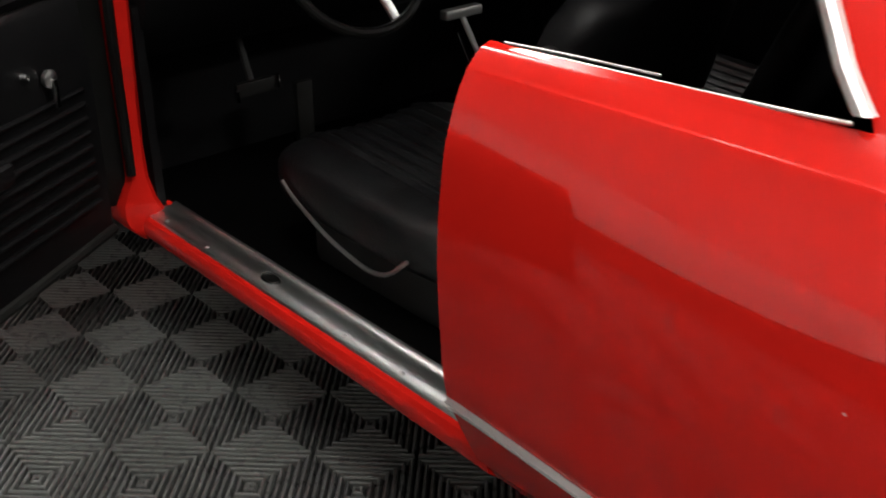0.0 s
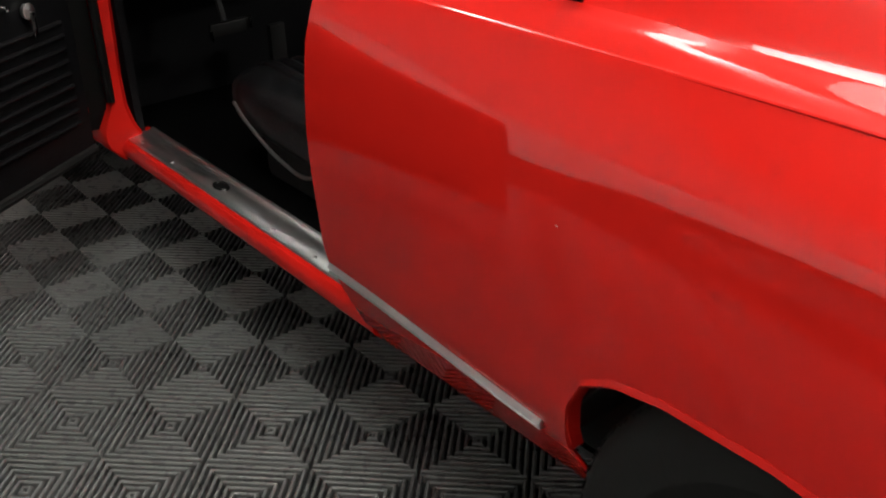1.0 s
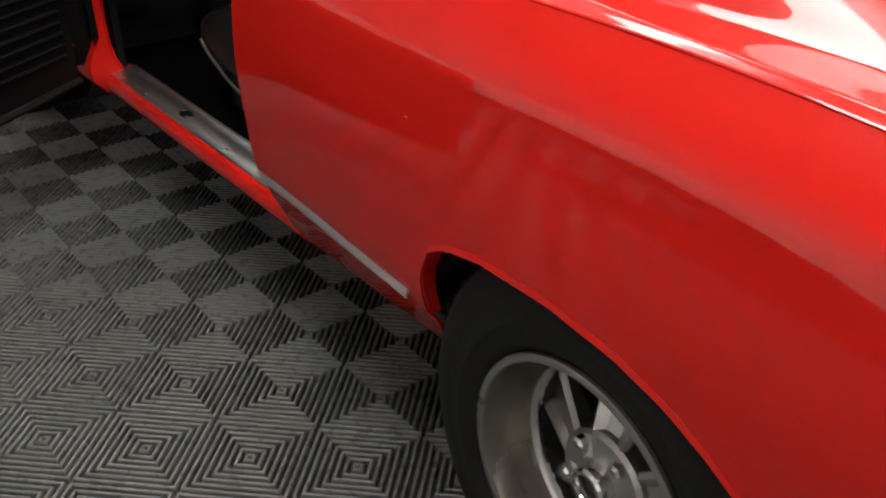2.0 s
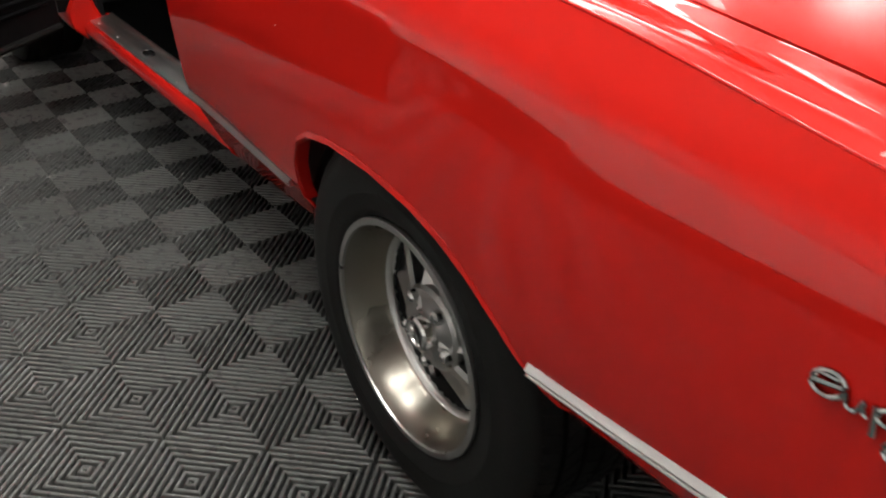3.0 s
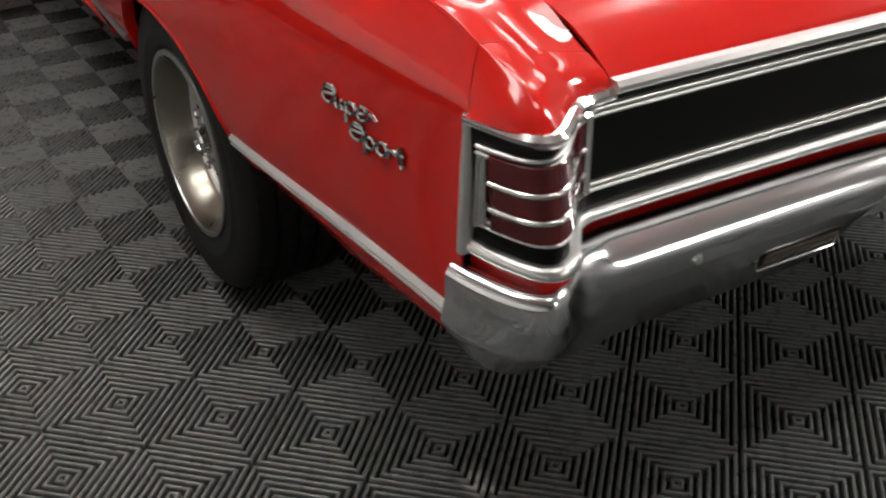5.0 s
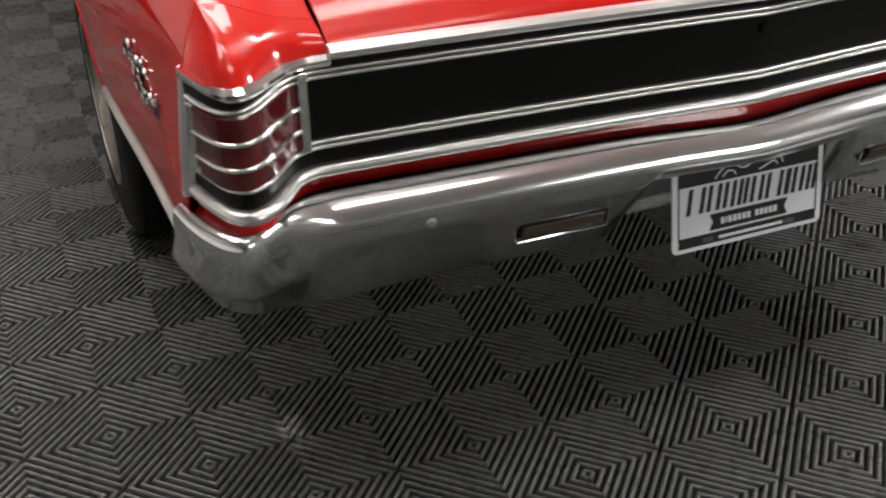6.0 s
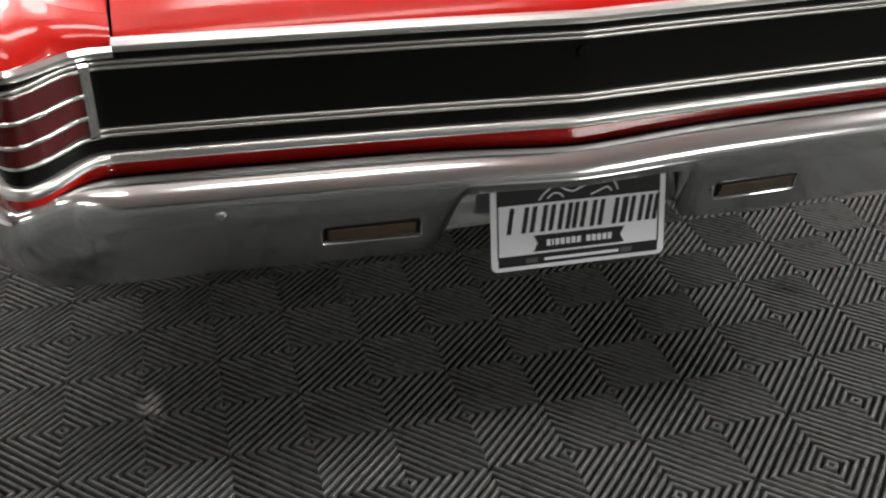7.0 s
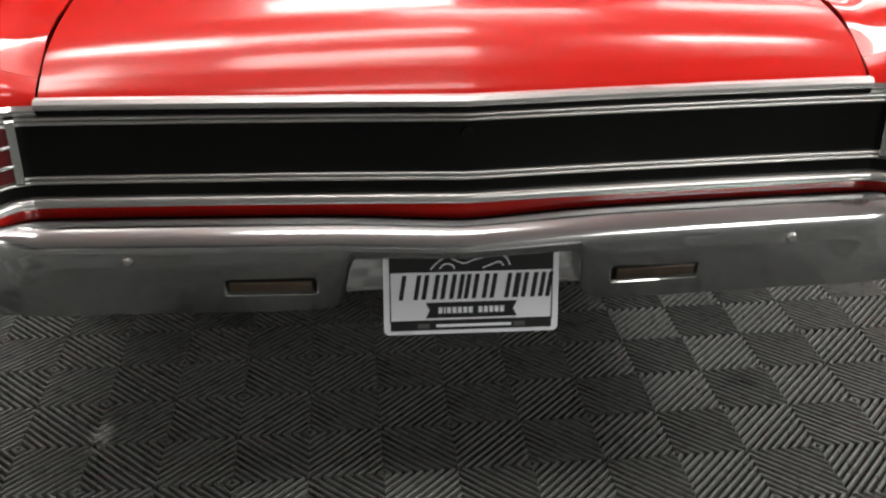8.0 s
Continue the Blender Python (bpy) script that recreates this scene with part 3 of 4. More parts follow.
def bumper():
    left = catmull(BUMPER_HALF, 6)
    middle = left[:, 0] > -0.64
    left[middle, 1] = -0.056 - 0.0615 * left[middle, 0]
    flip = left[::-1][1:].copy()
    flip[:, 0] *= -1
    flip[:, 2] *= -1
    path = np.concatenate([left, flip])
    tangent = np.gradient(path[:, :2], axis=0)
    tangent /= np.linalg.norm(tangent, axis=1)[:, None]
    out = np.stack([tangent[:, 1], -tangent[:, 0]], 1)
    flat = np.abs(path[:, 0]) < 0.64
    out[flat] = np.stack([-0.0614 * np.tanh(-path[flat, 0] / 0.006), np.full(flat.sum(), -0.998)], 1)
    rows = []
    for (x, y, bx, by, bz), n in zip(path, out):
        drop = -.007 * math.exp(-(x / .16) ** 2)
        w = float(np.clip((abs(x) - .72) / .08, 0, 1))
        row = [(x + n[0] * (o * (1 - w) + oc * w), y + n[1] * (o * (1 - w) + oc * w), z * (1 - w) + zc * w + drop) for (o, z), (oc, zc) in zip(MID_TOP, CORNER_TOP)]
        for f in (.06, .13, .185, .205, .26, .39, .43, .55, .70, .84, .94, 1.0):
            bulge = float(np.interp(f, (0, .41, 1), (0, .015, 0))) * w + float(np.interp(f, (0, .195, 1), (0, .004, 0))) * (1 - w)
            row.append((x + (bx - x) * f + n[0] * bulge, y + (by - y) * f + n[1] * bulge, .563 + drop + (bz - .563 - drop) * f ** 0.92))
        row += [(bx - n[0] * .012, by - n[1] * .012, bz + .004), (bx - n[0] * .014, by - n[1] * .014, bz + .02), (x - n[0] * .075, y - n[1] * .075, .575)]
        rows.append(row)
    bm, vs = grid(rows, closed=True)
    bm.faces.new(vs[0])
    bm.faces.new(vs[-1])
    b = part("bumper", bm, BUMPER_CHROME, car, "worn chrome rear bumper", smooth=50)
    for side in (-1, 1):
        bm = lathe([(0, .0001), (0, .011), (.003, .010), (.007, .006), (.008, .0001)], 20)
        bm.transform(Matrix.Translation((side * 0.578, -0.0125, 0.539)) @ Matrix.Rotation(radians(-98), 4, "Z"))
        part("bolt", bm, CHROME, b, "round-headed chrome bolt")
        lamp = new("reversing_lamp")
        lamp.parent = car
        cx, cy, cz = side * 0.343, 0.0025, 0.472
        tilt = Matrix.Translation((cx, cy, cz)) @ Matrix.Rotation(radians(3.4 * side), 4, "Z") @ Matrix.Rotation(radians(24), 4, "X")
        # black box round the lens, its colour standing in for the recess's shade
        bm = box(-.080, .080, -.0005, .012, -.018, .016, 0.005)
        bm.transform(tilt)
        part("recess_shade", bm, BLACK_PAINT, lamp)
        bm = box(-.072, .072, -.003, .012, -.013, .013, 0.003)
        bm.transform(tilt)
        part("lens", bm, LAMP_GLASS, lamp, "aged brownish lens")
        bm = tube([(-.082, .006, .010), (-.082, -.001, -.014), (-.078, -.004, -.020), (.078, -.004, -.020), (.082, -.001, -.014), (.082, .006, .010)], 0.0024)
        bm.transform(tilt)
        part("rim", bm, CHROME, lamp, "chrome rim")


def number_plate():
    plate = new("dealer_plate")
    plate.parent = car
    mid = Matrix.Translation((-0.0055, -0.012, 0.4555)) @ Matrix.Rotation(radians(-12), 4, "X") @ Matrix.Rotation(radians(1.0), 4, "Y")
    lay = lambda u, v, w: mid @ Vector((u, -0.006 - w, v))

    def rounded(w, h, r, n=6):
        pts = []
        for cx, cy, a0 in ((w - r, h - r, 0), (-w + r, h - r, 90), (-w + r, -h + r, 180), (w - r, -h + r, 270)):
            for k in range(n + 1):
                a = radians(a0 + 90 * k / n)
                pts.append((cx + r * math.cos(a), cy + r * math.sin(a)))
        return pts

    bm = shape(rounded(.153, .0775, .010), .004, lambda u, v, w: mid @ Vector((u, -0.002 - w, v)))
    part("frame", bm, WHITE, plate, "white plate with rounded corners", smooth=0)
    bm = shape([(-.143, .035), (.143, .035), (.143, .073), (-.143, .073)], .001, lay)
    part("top_band", bm, PRINT_BLACK, plate, smooth=0)
    bm = shape([(-.141, -.070), (.141, -.070), (.141, -.052), (-.141, -.052)], .001, lay)
    part("bottom_band", bm, PRINT_BLACK, plate, smooth=0)
    for u in (-.1425, .1405):
        part("border_line", shape([(u, -.056), (u + .002, -.056), (u + .002, .040), (u, .040)], .001, lay), PRINT_BLACK, plate, smooth=0)
    # a row of slanted dark bars in place of the dealer's name
    widths = (.034, .027, .024, .020, .026, .034, .010, .025, .021)
    x = -.127
    for w in widths:
        strokes = ((0, w),) if w < .012 else ((0, .0075), (w - .0085, w - .001))
        for u0, u1 in strokes:
            bm = shape([(x + u0, -.014), (x + u1, -.014), (x + u1 + .007, .030), (x + u0 + .007, .030)], .001, lay)
            part("print_bar", bm, PRINT_BLACK, plate, smooth=0)
        x += w + .0055
    bm = shape([(-.080, -.048), (.080, -.048), (.073, -.034), (.080, -.020), (-.080, -.020), (-.073, -.034)], .001, lay)
    part("ribbon", bm, PRINT_BLACK, plate, smooth=0)
    high = lambda u, v, w: mid @ Vector((u, -0.0075 - w, v))
    x = -.058
    for w in (.007, .003, .007, .007, .007, .007, .007, 0, .007, .007, .007, .007, .007):
        if w:
            part("ribbon_bar", shape([(x, -.0395), (x + w, -.0395), (x + w, -.0285), (x, -.0285)], .0006, high), WHITE, plate, smooth=0)
        x += (w or .005) + .0025
    for u0, u1 in ((-.062, .070),):
        part("small_print_bar", shape([(u0, -.0645), (u1, -.0645), (u1, -.0595), (u0, -.0595)], .0006, high), WHITE, plate, smooth=0)
    # white arcs over the bars
    for arc in ([(-.071, .040), (-.060, .052), (-.042, .061), (-.015, .050), (.005, .056), (.035, .062), (.058, .060), (.067, .045)], [(-.056, .041), (-.047, .049), (-.035, .048), (-.029, .041)], [(.019, .041), (.035, .047), (.048, .051), (.056, .044)]):
        pts = [lay(u, v, .0015) for u, v in catmull(arc, 6)]
        part("arc", tube(pts, 0.0013, sides=6), WHITE, plate)
    for u in (-.084, .084):
        part("slot", shape([(u - .010, -.066), (u + .010, -.066), (u + .010, -.058), (u - .010, -.058)], .0006, high), material("slot_grey", (.1, .1, .1), .5), plate, smooth=0)
    # dark bracket behind
    part("bracket", box(-.232, .222, .05, .075, .425, .57, .012), BUMPER_CHROME, plate, "dull chrome backing")


def side_trim():
    def strip(y0, y1, z0, z1, side, wide=1.0):
        rows = []
        for t in np.linspace(0, 1, 40):
            y, z = y0 + (y1 - y0) * t, z0 + (z1 - z0) * t
            row = []
            for o, dz in ((-.004, .0108), (.0004, .0108), (.0088, .0024), (.0092, .0014), (.0035, .0008), (.0035, -.0012), (.0076, -.0017), (.0066, -.0062), (.0098, -.0070), (.0102, -.0088), (-.004, -.0106)):
                dz *= wide
                row.append((side * (body_x(y, z + dz) + o), y, z + dz))
            rows.append(row)
        bm, vs = grid(rows, closed=True)
        bm.faces.new(vs[0])
        bm.faces.new(vs[-1])
        part("side_trim", bm, SIDE_TRIM, car, "ribbed bright side moulding", smooth=25)

    for side in (-1, 1):
        strip(0.077, 0.812, 0.519, 0.490, side)
        strip(1.552, 2.098, 0.459, 0.461, side, 0.72)


def badge():
    """Chrome loops and strokes in the badge's size, on the body's side."""
    b = new("side_badge")
    b.parent = car
    at = lambda y, z, o=.004: Vector((-(body_x(y, z) + o), y, z))

    def loop(y, z, ry, rz, r=.0032, bar=False):
        pts = [at(y + ry * math.cos(a) - 0.25 * rz * math.sin(a), z + rz * math.sin(a)) for a in np.linspace(0, 2 * math.pi, 20)[:-1]]
        bm = tube(pts, r, closed=True, sides=6)
        if bar:
            tube([at(y + ry * 0.9, z - 0.2 * rz), at(y - ry * 0.9, z + 0.2 * rz)], r, bm, 6)
            tube([at(y + ry * 0.6, z + 0.55 * rz), at(y - ry * 0.6, z + 0.6 * rz)], r * .8, bm, 6)
        part("loop", bm, AGED_CHROME, b)

    def stroke(pts, r=.003):
        part("stroke", tube([at(*p) for p in pts], r, sides=6), AGED_CHROME, b)

    loop(.397, .718, .017, .013, bar=True)
    stroke(catmull([(.380, .720), (.377, .709), (.372, .705), (.366, .708), (.361, .719), (.360, .709), (.355, .706)], 4), .0028)
    loop(.335, .716, .012, .008)
    stroke([(.350, .722), (.347, .692)])
    # the e: its bar, over the top, round and out below
    stroke(catmull([(.315, .716), (.306, .718), (.296, .7205), (.296, .726), (.303, .7285), (.311, .725), (.315, .717), (.311, .710), (.303, .709), (.294, .712)], 4), .0028)
    stroke([(.289, .713), (.284, .725), (.274, .724), (.266, .720)])
    loop(.316, .689, .018, .012, bar=True)
    loop(.281, .685, .011, .008)
    stroke([(.296, .692), (.293, .664)])
    loop(.250, .688, .012, .009)
    stroke([(.236, .681), (.230, .694), (.222, .695), (.214, .691)])
    stroke([(.208, .706), (.204, .684), (.199, .678)], .0035)
    stroke([(.215, .697), (.196, .696)])


def paint_chips():
    """Small pale chips and scuffs in the paint of the driver's side."""
    pale = material("chipped_paint", (0.55, 0.36, 0.33), 0.6)
    for y, z, ry, rz in ((1.527, .764, .0017, .0013), (.440, .8995, .004, .0009), (.428, .8985, .005, .0009)):
        pts = []
        for k in range(8):
            a = 2 * math.pi * k / 8
            yy, zz = y + ry * math.cos(a), z + rz * math.sin(a)
            pts.append((-(body_x(yy, zz) + .0006), yy, zz))
        bm = bmesh.new()
        bm.faces.new([bm.verts.new(p) for p in pts])
        part("paint_chip", bm, pale, car, "small pale chip in the paint", smooth=0, thick=0.0004)


# ---- wheels ----
def build_wheel():
    """A wheel whose outer face looks along -x, about its own axle."""
    w = new("wheel")
    w.parent = car
    groove = []
    for c in (0.050, 0.092, 0.134, 0.176):
        groove += [(c - 0.006, .335), (c - 0.004, .327), (c + 0.004, .327), (c + 0.006, .335)]
    prof = [(.012, .196), (-.002, .203), (-.008, .212), (-.011, .216), (-.012, .221), (-.0135, .240), (-.015, .245), (-.015, .249), (-.0135, .253), (-.0125, .278), (-.009, .300), (-.002, .315), (.008, .327), (.020, .333), (.030, .335)]
    prof += groove + [(.20, .335), (.212, .330), (.226, .312), (.235, .275), (.232, .230), (.220, .200), (.20, .190)]
    part("tyre", lathe(prof, 72), RUBBER, w, "black rubber tyre with grooved tread")
    bm = bmesh.new()
    for k in range(64):
        for s0, s1, tw in ((.012, .044, .02), (.056, .086, -.02), (.098, .128, .02), (.140, .170, -.02), (.182, .205, .02)):
            a = 2 * math.pi * (k + (0.5 if tw < 0 else 0)) / 64
            rows = []
            for s, da, r in ((s0, -tw, .334 if s0 > .02 else .3315), (s1, tw, .334)):
                rows.append([(s, (r + dr) * math.cos(a + da + e), (r + dr) * math.sin(a + da + e)) for e, dr in ((-.034, -.002), (-.031, .0025), (.031, .0025), (.034, -.002))])
            grid(rows, bm)
    part("tread_block", bm, RUBBER, w)
    part("rim", lathe([(.012, .197), (-.004, .2045), (-.010, .2035), (-.012, .199), (-.009, .194), (.000, .189), (.008, .184), (.025, .178), (.048, .171), (.059, .1675), (.063, .1635)], 72), ALLOY, w, "deep polished alloy rim with brown film")
    part("rim_lip", lathe([(-.006, .2060), (-.0125, .2050), (-.0140, .2000), (-.0135, .1940), (-.0095, .1925)], 72), SPOKE, w, "flat dull silver rim lip")
    part("rim_edge", lathe([(.0585, .1685), (.060, .1655), (.064, .1615), (.069, .160), (.080, .160)], 72), TRIM, w, "bright inner rim edge")
    part("rim_well", lathe([(.070, .1605), (.10, .157), (.128, .152), (.130, .0001)], 48), DARK_METAL, w, "dark inside of the wheel")
    for k in range(5):
        a = 2 * math.pi * k / 5 + 0.35
        rows = []
        for r, half, s, th in ((.034, .026, .032, .05), (.060, .030, .040, .045), (.090, .036, .052, .034), (.125, .044, .066, .026), (.150, .052, .076, .022), (.1595, .055, .080, .018)):
            rows.append([(s + th, r, half * .9), (s + .008, r, half), (s, r, half * .80), (s + .002, r, half * .62), (s + .009, r, half * .36), (s + .009, r, -half * .36), (s + .002, r, -half * .62), (s, r, -half * .80), (s + .008, r, -half), (s + th, r, -half * .9)])
        bm, vs = grid(rows, closed=True)
        bm.faces.new(vs[0])
        bm.faces.new(vs[-1])
        bm.transform(Matrix.Rotation(a, 4, "X"))
        part("spoke", bm, SPOKE, w, "dull silver spoke", smooth=30)
        bm = lathe([(.024, .0001), (.024, .006), (.028, .0105), (.065, .0115)], 6)
        bm.transform(Matrix.Rotation(a + math.pi / 5, 4, "X") @ Matrix.Translation((0, .060, 0)))
        part("lug_nut", bm, CHROME, w, "chrome lug nut", smooth=20)
    part("hub", lathe([(.036, .030), (.040, .070), (.046, .076), (.10, .080)], 40), SPOKE, w, "dull silver hub")
    part("hub_cap", lathe([(.034, .0185), (.016, .0190), (.012, .0215), (.012, .027), (.016, .031), (.030, .0325), (.048, .035)], 36), CHROME, w, "open chrome centre cap")
    part("axle_end", lathe([(.026, .0001), (.026, .012), (.030, .0186), (.05, .0186)], 24), DARK_METAL, w, "dark axle end")
    return w


def wheels():
    first = build_wheel()
    first.matrix_basis = pose(-0.900, REAR_AXLE, AXLE_Z)
    for x, y, turn in ((0.900, REAR_AXLE, 180), (-0.88, FRONT_AXLE, 0), (0.88, FRONT_AXLE, 180)):
        copy_thing(first, pose(x, y, AXLE_Z, 30, 0, turn))
    part("rear_axle", tube([(-0.7, REAR_AXLE, AXLE_Z), (0.7, REAR_AXLE, AXLE_Z)], 0.04), DARK_METAL, car)
    part("front_axle", tube([(-0.7, FRONT_AXLE, AXLE_Z), (0.7, FRONT_AXLE, AXLE_Z)], 0.04), DARK_METAL, car)


# ---- upper body ----
def upper_body():
    for side in (-1, 1):
        base = catmull([(.798, 1.60, .990), (.775, 1.40, .977), (.735, 1.15, .957), (.712, .95, .940), (.702, .74, .922)], 6)
        top = catmull([(.600, 1.90, 1.300), (.592, 1.66, 1.262), (.590, 1.38, 1.165), (.600, 1.10, 1.050), (.640, .82, .945)], 6)
        rows = []
        for b, t in zip(base, top):
            row = []
            edge = section(b[1])
            way = edge[-1] - edge[-4]
            way = np.array([way[0], 0, way[1]]) / np.hypot(*way)
            foot = b + way * 0.015
            c = t + (b * 0.5 - t * 0.5 + np.array([.030, 0, .012])) * 2 / 3
            for v in np.linspace(0, 1, 28) ** 1.5:
                p = (1 - v) ** 3 * b + 3 * v * (1 - v) ** 2 * foot + 3 * v * v * (1 - v) * c + v**3 * t
                row.append((side * p[0], p[1], p[2]))
            rows.append(row)
        part("sail_panel", grid(rows)[0], RED, car, thick=0.004)
        # wide bright moulding along the side window's rear edge
        rows = []
        for b in (0.035, 0.06, 0.15, 0.35, 0.6, 1.0):
            p = np.array((.806, 1.600, .994)) * (1 - b) + np.array((.625, 1.832, 1.310)) * b + np.array((.010, .030, -.008)) * math.sin(math.pi * min(b * 1.6, 1)) * 0.6
            rows.append([(side * (p[0] + dx), p[1] + dy, p[2] + dz) for dx, dy, dz in ((-.006, .010, 0), (.006, .009, .001), (.010, .004, .002), (.010, -.004, .003), (.005, -.010, .003), (-.006, -.011, .002))])
        bm, vs = grid(rows, closed=True)
        bm.faces.new(vs[0])
        bm.faces.new(vs[-1])
        part("window_trim", bm, TRIM, car, "wide bright window moulding")
        # thin bright strip along the belt line
        pts = catmull([(side * .803, 2.10, .9695), (side * .803, 1.98, .976), (side * .803, 1.82, .9835), (side * .803, 1.68, .991), (side * .80, 1.62, .9945)], 5)
        part("belt_trim", tube(pts, 0.0024), TRIM, car, "thin chrome belt strip")
        pts = catmull([(side * .787, 2.09, .970), (side * .787, 1.98, .9775), (side * .787, 1.85, .984)], 4)
        part("belt_trim", tube(pts, 0.0018), TRIM, car, "thin chrome belt strip")
        # front pillar and roof rail
        pts = catmull([(side * .77, 3.22, .96), (side * .70, 2.95, 1.14), (side * .63, 2.70, 1.285), (side * .605, 2.3, 1.315), (side * .60, 1.92, 1.305)], 6)
        part("roof_rail", tube(pts, 0.028), RED, car)
    rows = []
    for y, z in ((1.70, 1.265), (1.90, 1.315), (2.2, 1.345), (2.5, 1.34), (2.72, 1.30)):
        rows.append([(x, y, z + 0.03 * (1 - (x / .6) ** 2) - 0.02) for x in np.linspace(-.605, .605, 21)])
    part("roof", grid(rows)[0], RED, car, thick=0.02)
    rows = []
    for y, z, w in ((1.70, 1.262, .585), (1.45, 1.12, .58), (1.22, .972, .60)):
        rows.append([(x, y, z + 0.02 * (1 - (x / w) ** 2)) for x in np.linspace(-w, w, 15)])
    part("rear_window", grid(rows)[0], GLASS_DARK, car, "dark rear window glass", thick=0.005)
    rows = []
    for y, z, w in ((2.73, 1.285, .60), (2.98, 1.13, .66), (3.26, .965, .74)):
        rows.append([(x, y + 0.05 * (1 - (x / w) ** 2), z) for x in np.linspace(-w, w, 15)])
    part("windscreen", grid(rows)[0], GLASS_DARK, car, "dark windscreen glass", thick=0.005)
    rows = []
    for y in np.linspace(3.24, 4.80, 12):
        s = section(y)[-1]
        rows.append([(x * s[0] / 0.7, y, s[1] + 0.03 * (1 - (x / .7) ** 2)) for x in np.linspace(-.7, .7, 15)])
    part("bonnet", grid(rows)[0], RED, car, thick=0.006)
    part("front_panel", box(-.86, .86, 4.72, 4.80, .42, .80, .02), BLACK_PAINT, car)
    front = catmull([(-.90, 4.70), (-.87, 4.84), (0, 4.90), (.87, 4.84), (.90, 4.70)], 8)[::-1]
    part("front_bumper", sweep(front, [(0, .58), (.02, .57), (.025, .52), (.01, .45), (-.02, .44), (-.02, .57)]), BUMPER_CHROME, car, "chrome front bumper")
    # shelf between the boot and the seat
    part("parcel_shelf", box(-.70, .70, 1.22, 1.62, .93, .96, .01), VINYL, car)


# ---- door opening and cabin ----
def opening():
    prof = [(-.718, .349), (-.725, .349), (-.7935, .346), (-.802, .344), (-.809, .336), (-.812, .324), (-.808, .304), (-.792, .288), (-.76, .275), (-.718, .27)]
    rows = [[(x, y, z) for x, z in prof] for y in np.linspace(2.08, 3.22, 12)]
    bm, vs = grid(rows, closed=True)
    bm.faces.new(vs[0])
    bm.faces.new(vs[-1])
    part("rocker", bm, RED, car)
    sill = part("sill_plate", sill_mesh(), SILL_METAL, car, "scuffed bare metal sill plate")
    bm = lathe([(0, .0001), (0, .5), (.15, .46), (.2, .3), (.2, .0001)], 28)
    bm.transform(Matrix.Translation((-.757, 2.745, .3522)) @ Matrix.Diagonal((.032, .060, .012, 1)) @ Matrix.Rotation(radians(90), 4, "Y") @ Matrix.Rotation(math.pi, 4, "Y"))
    part("maker_plate", bm, BLACK_PAINT, sill, "small dark oval plate")
    ring = [(-.757 + .014 * math.cos(a), 2.745 + .026 * math.sin(a), .3545) for a in np.linspace(0, 2 * math.pi, 25)[:-1]]
    part("plate_ring", tube(ring, .0012, closed=True, sides=6), CHROME, sill)
    for y in (2.17, 2.32, 2.48, 2.95, 3.12):
        bm = lathe([(0, .0001), (0, .006), (.002, .005), (.003, .0001)], 14)
        bm.transform(Matrix.Translation((-.778, y, .352)) @ Matrix.Rotation(radians(-90), 4, "Y"))
        part("screw", bm, TRIM, sill)
    # hinge pillar
    rows = []
    for z, x0, x1, y in ((.295, -.810, -.74, 3.172), (.335, -.846, -.74, 3.170), (.355, -.852, -.750, 3.172), (.385, -.848, -.762, 3.178), (.43, -.822, -.770, 3.186), (.50, -.808, -.770, 3.19), (.75, -.802, -.760, 3.19), (.97, -.798, -.752, 3.19)):
        rows.append([(x0, y + .01, z), (x0 + .006, y, z), (x1 - .012, y, z), (x1, y + .012, z), (x1, y + .14, z), (x0, y + .14, z)])
    bm, vs = grid(rows, closed=True)
    bm.faces.new(vs[0])
    bm.faces.new(vs[-1])
    part("hinge_pillar", bm, RED, car)
    part("door_seal", tube([(-.815, 3.185, .45), (-.811, 3.188, .75), (-.806, 3.188, .97)], .011), BLACK_PAINT, car, "black rubber seal")
    part("weather_seal", box(-.872, -.818, 3.205, 3.25, .38, .94, .006), BLACK_PAINT, car)
    # lock pillar, seen edge on
    part("lock_pillar", box(-.795, -.70, 2.075, 2.095, .35, .95, .004), BLACK_PAINT, car)


def sill_mesh():
    rows = []
    for y in np.concatenate([[2.105], np.linspace(2.12, 3.17, 40), [3.19]]):
        taper = 0.0 if y > 2.14 else (2.14 - y)
        rows.append([(-.792 + taper * .5, y, .3465), (-.790 + taper * .5, y, .3505), (-.775, y, .3510), (-.772, y, .3525), (-.745, y, .3525), (-.742, y, .351), (-.728, y, .3515), (-.722, y, .356), (-.716, y, .356), (-.714, y, .345)])
    bm, vs = grid(rows, closed=True)
    bm.faces.new(vs[0])
    bm.faces.new(vs[-1])
    return bm


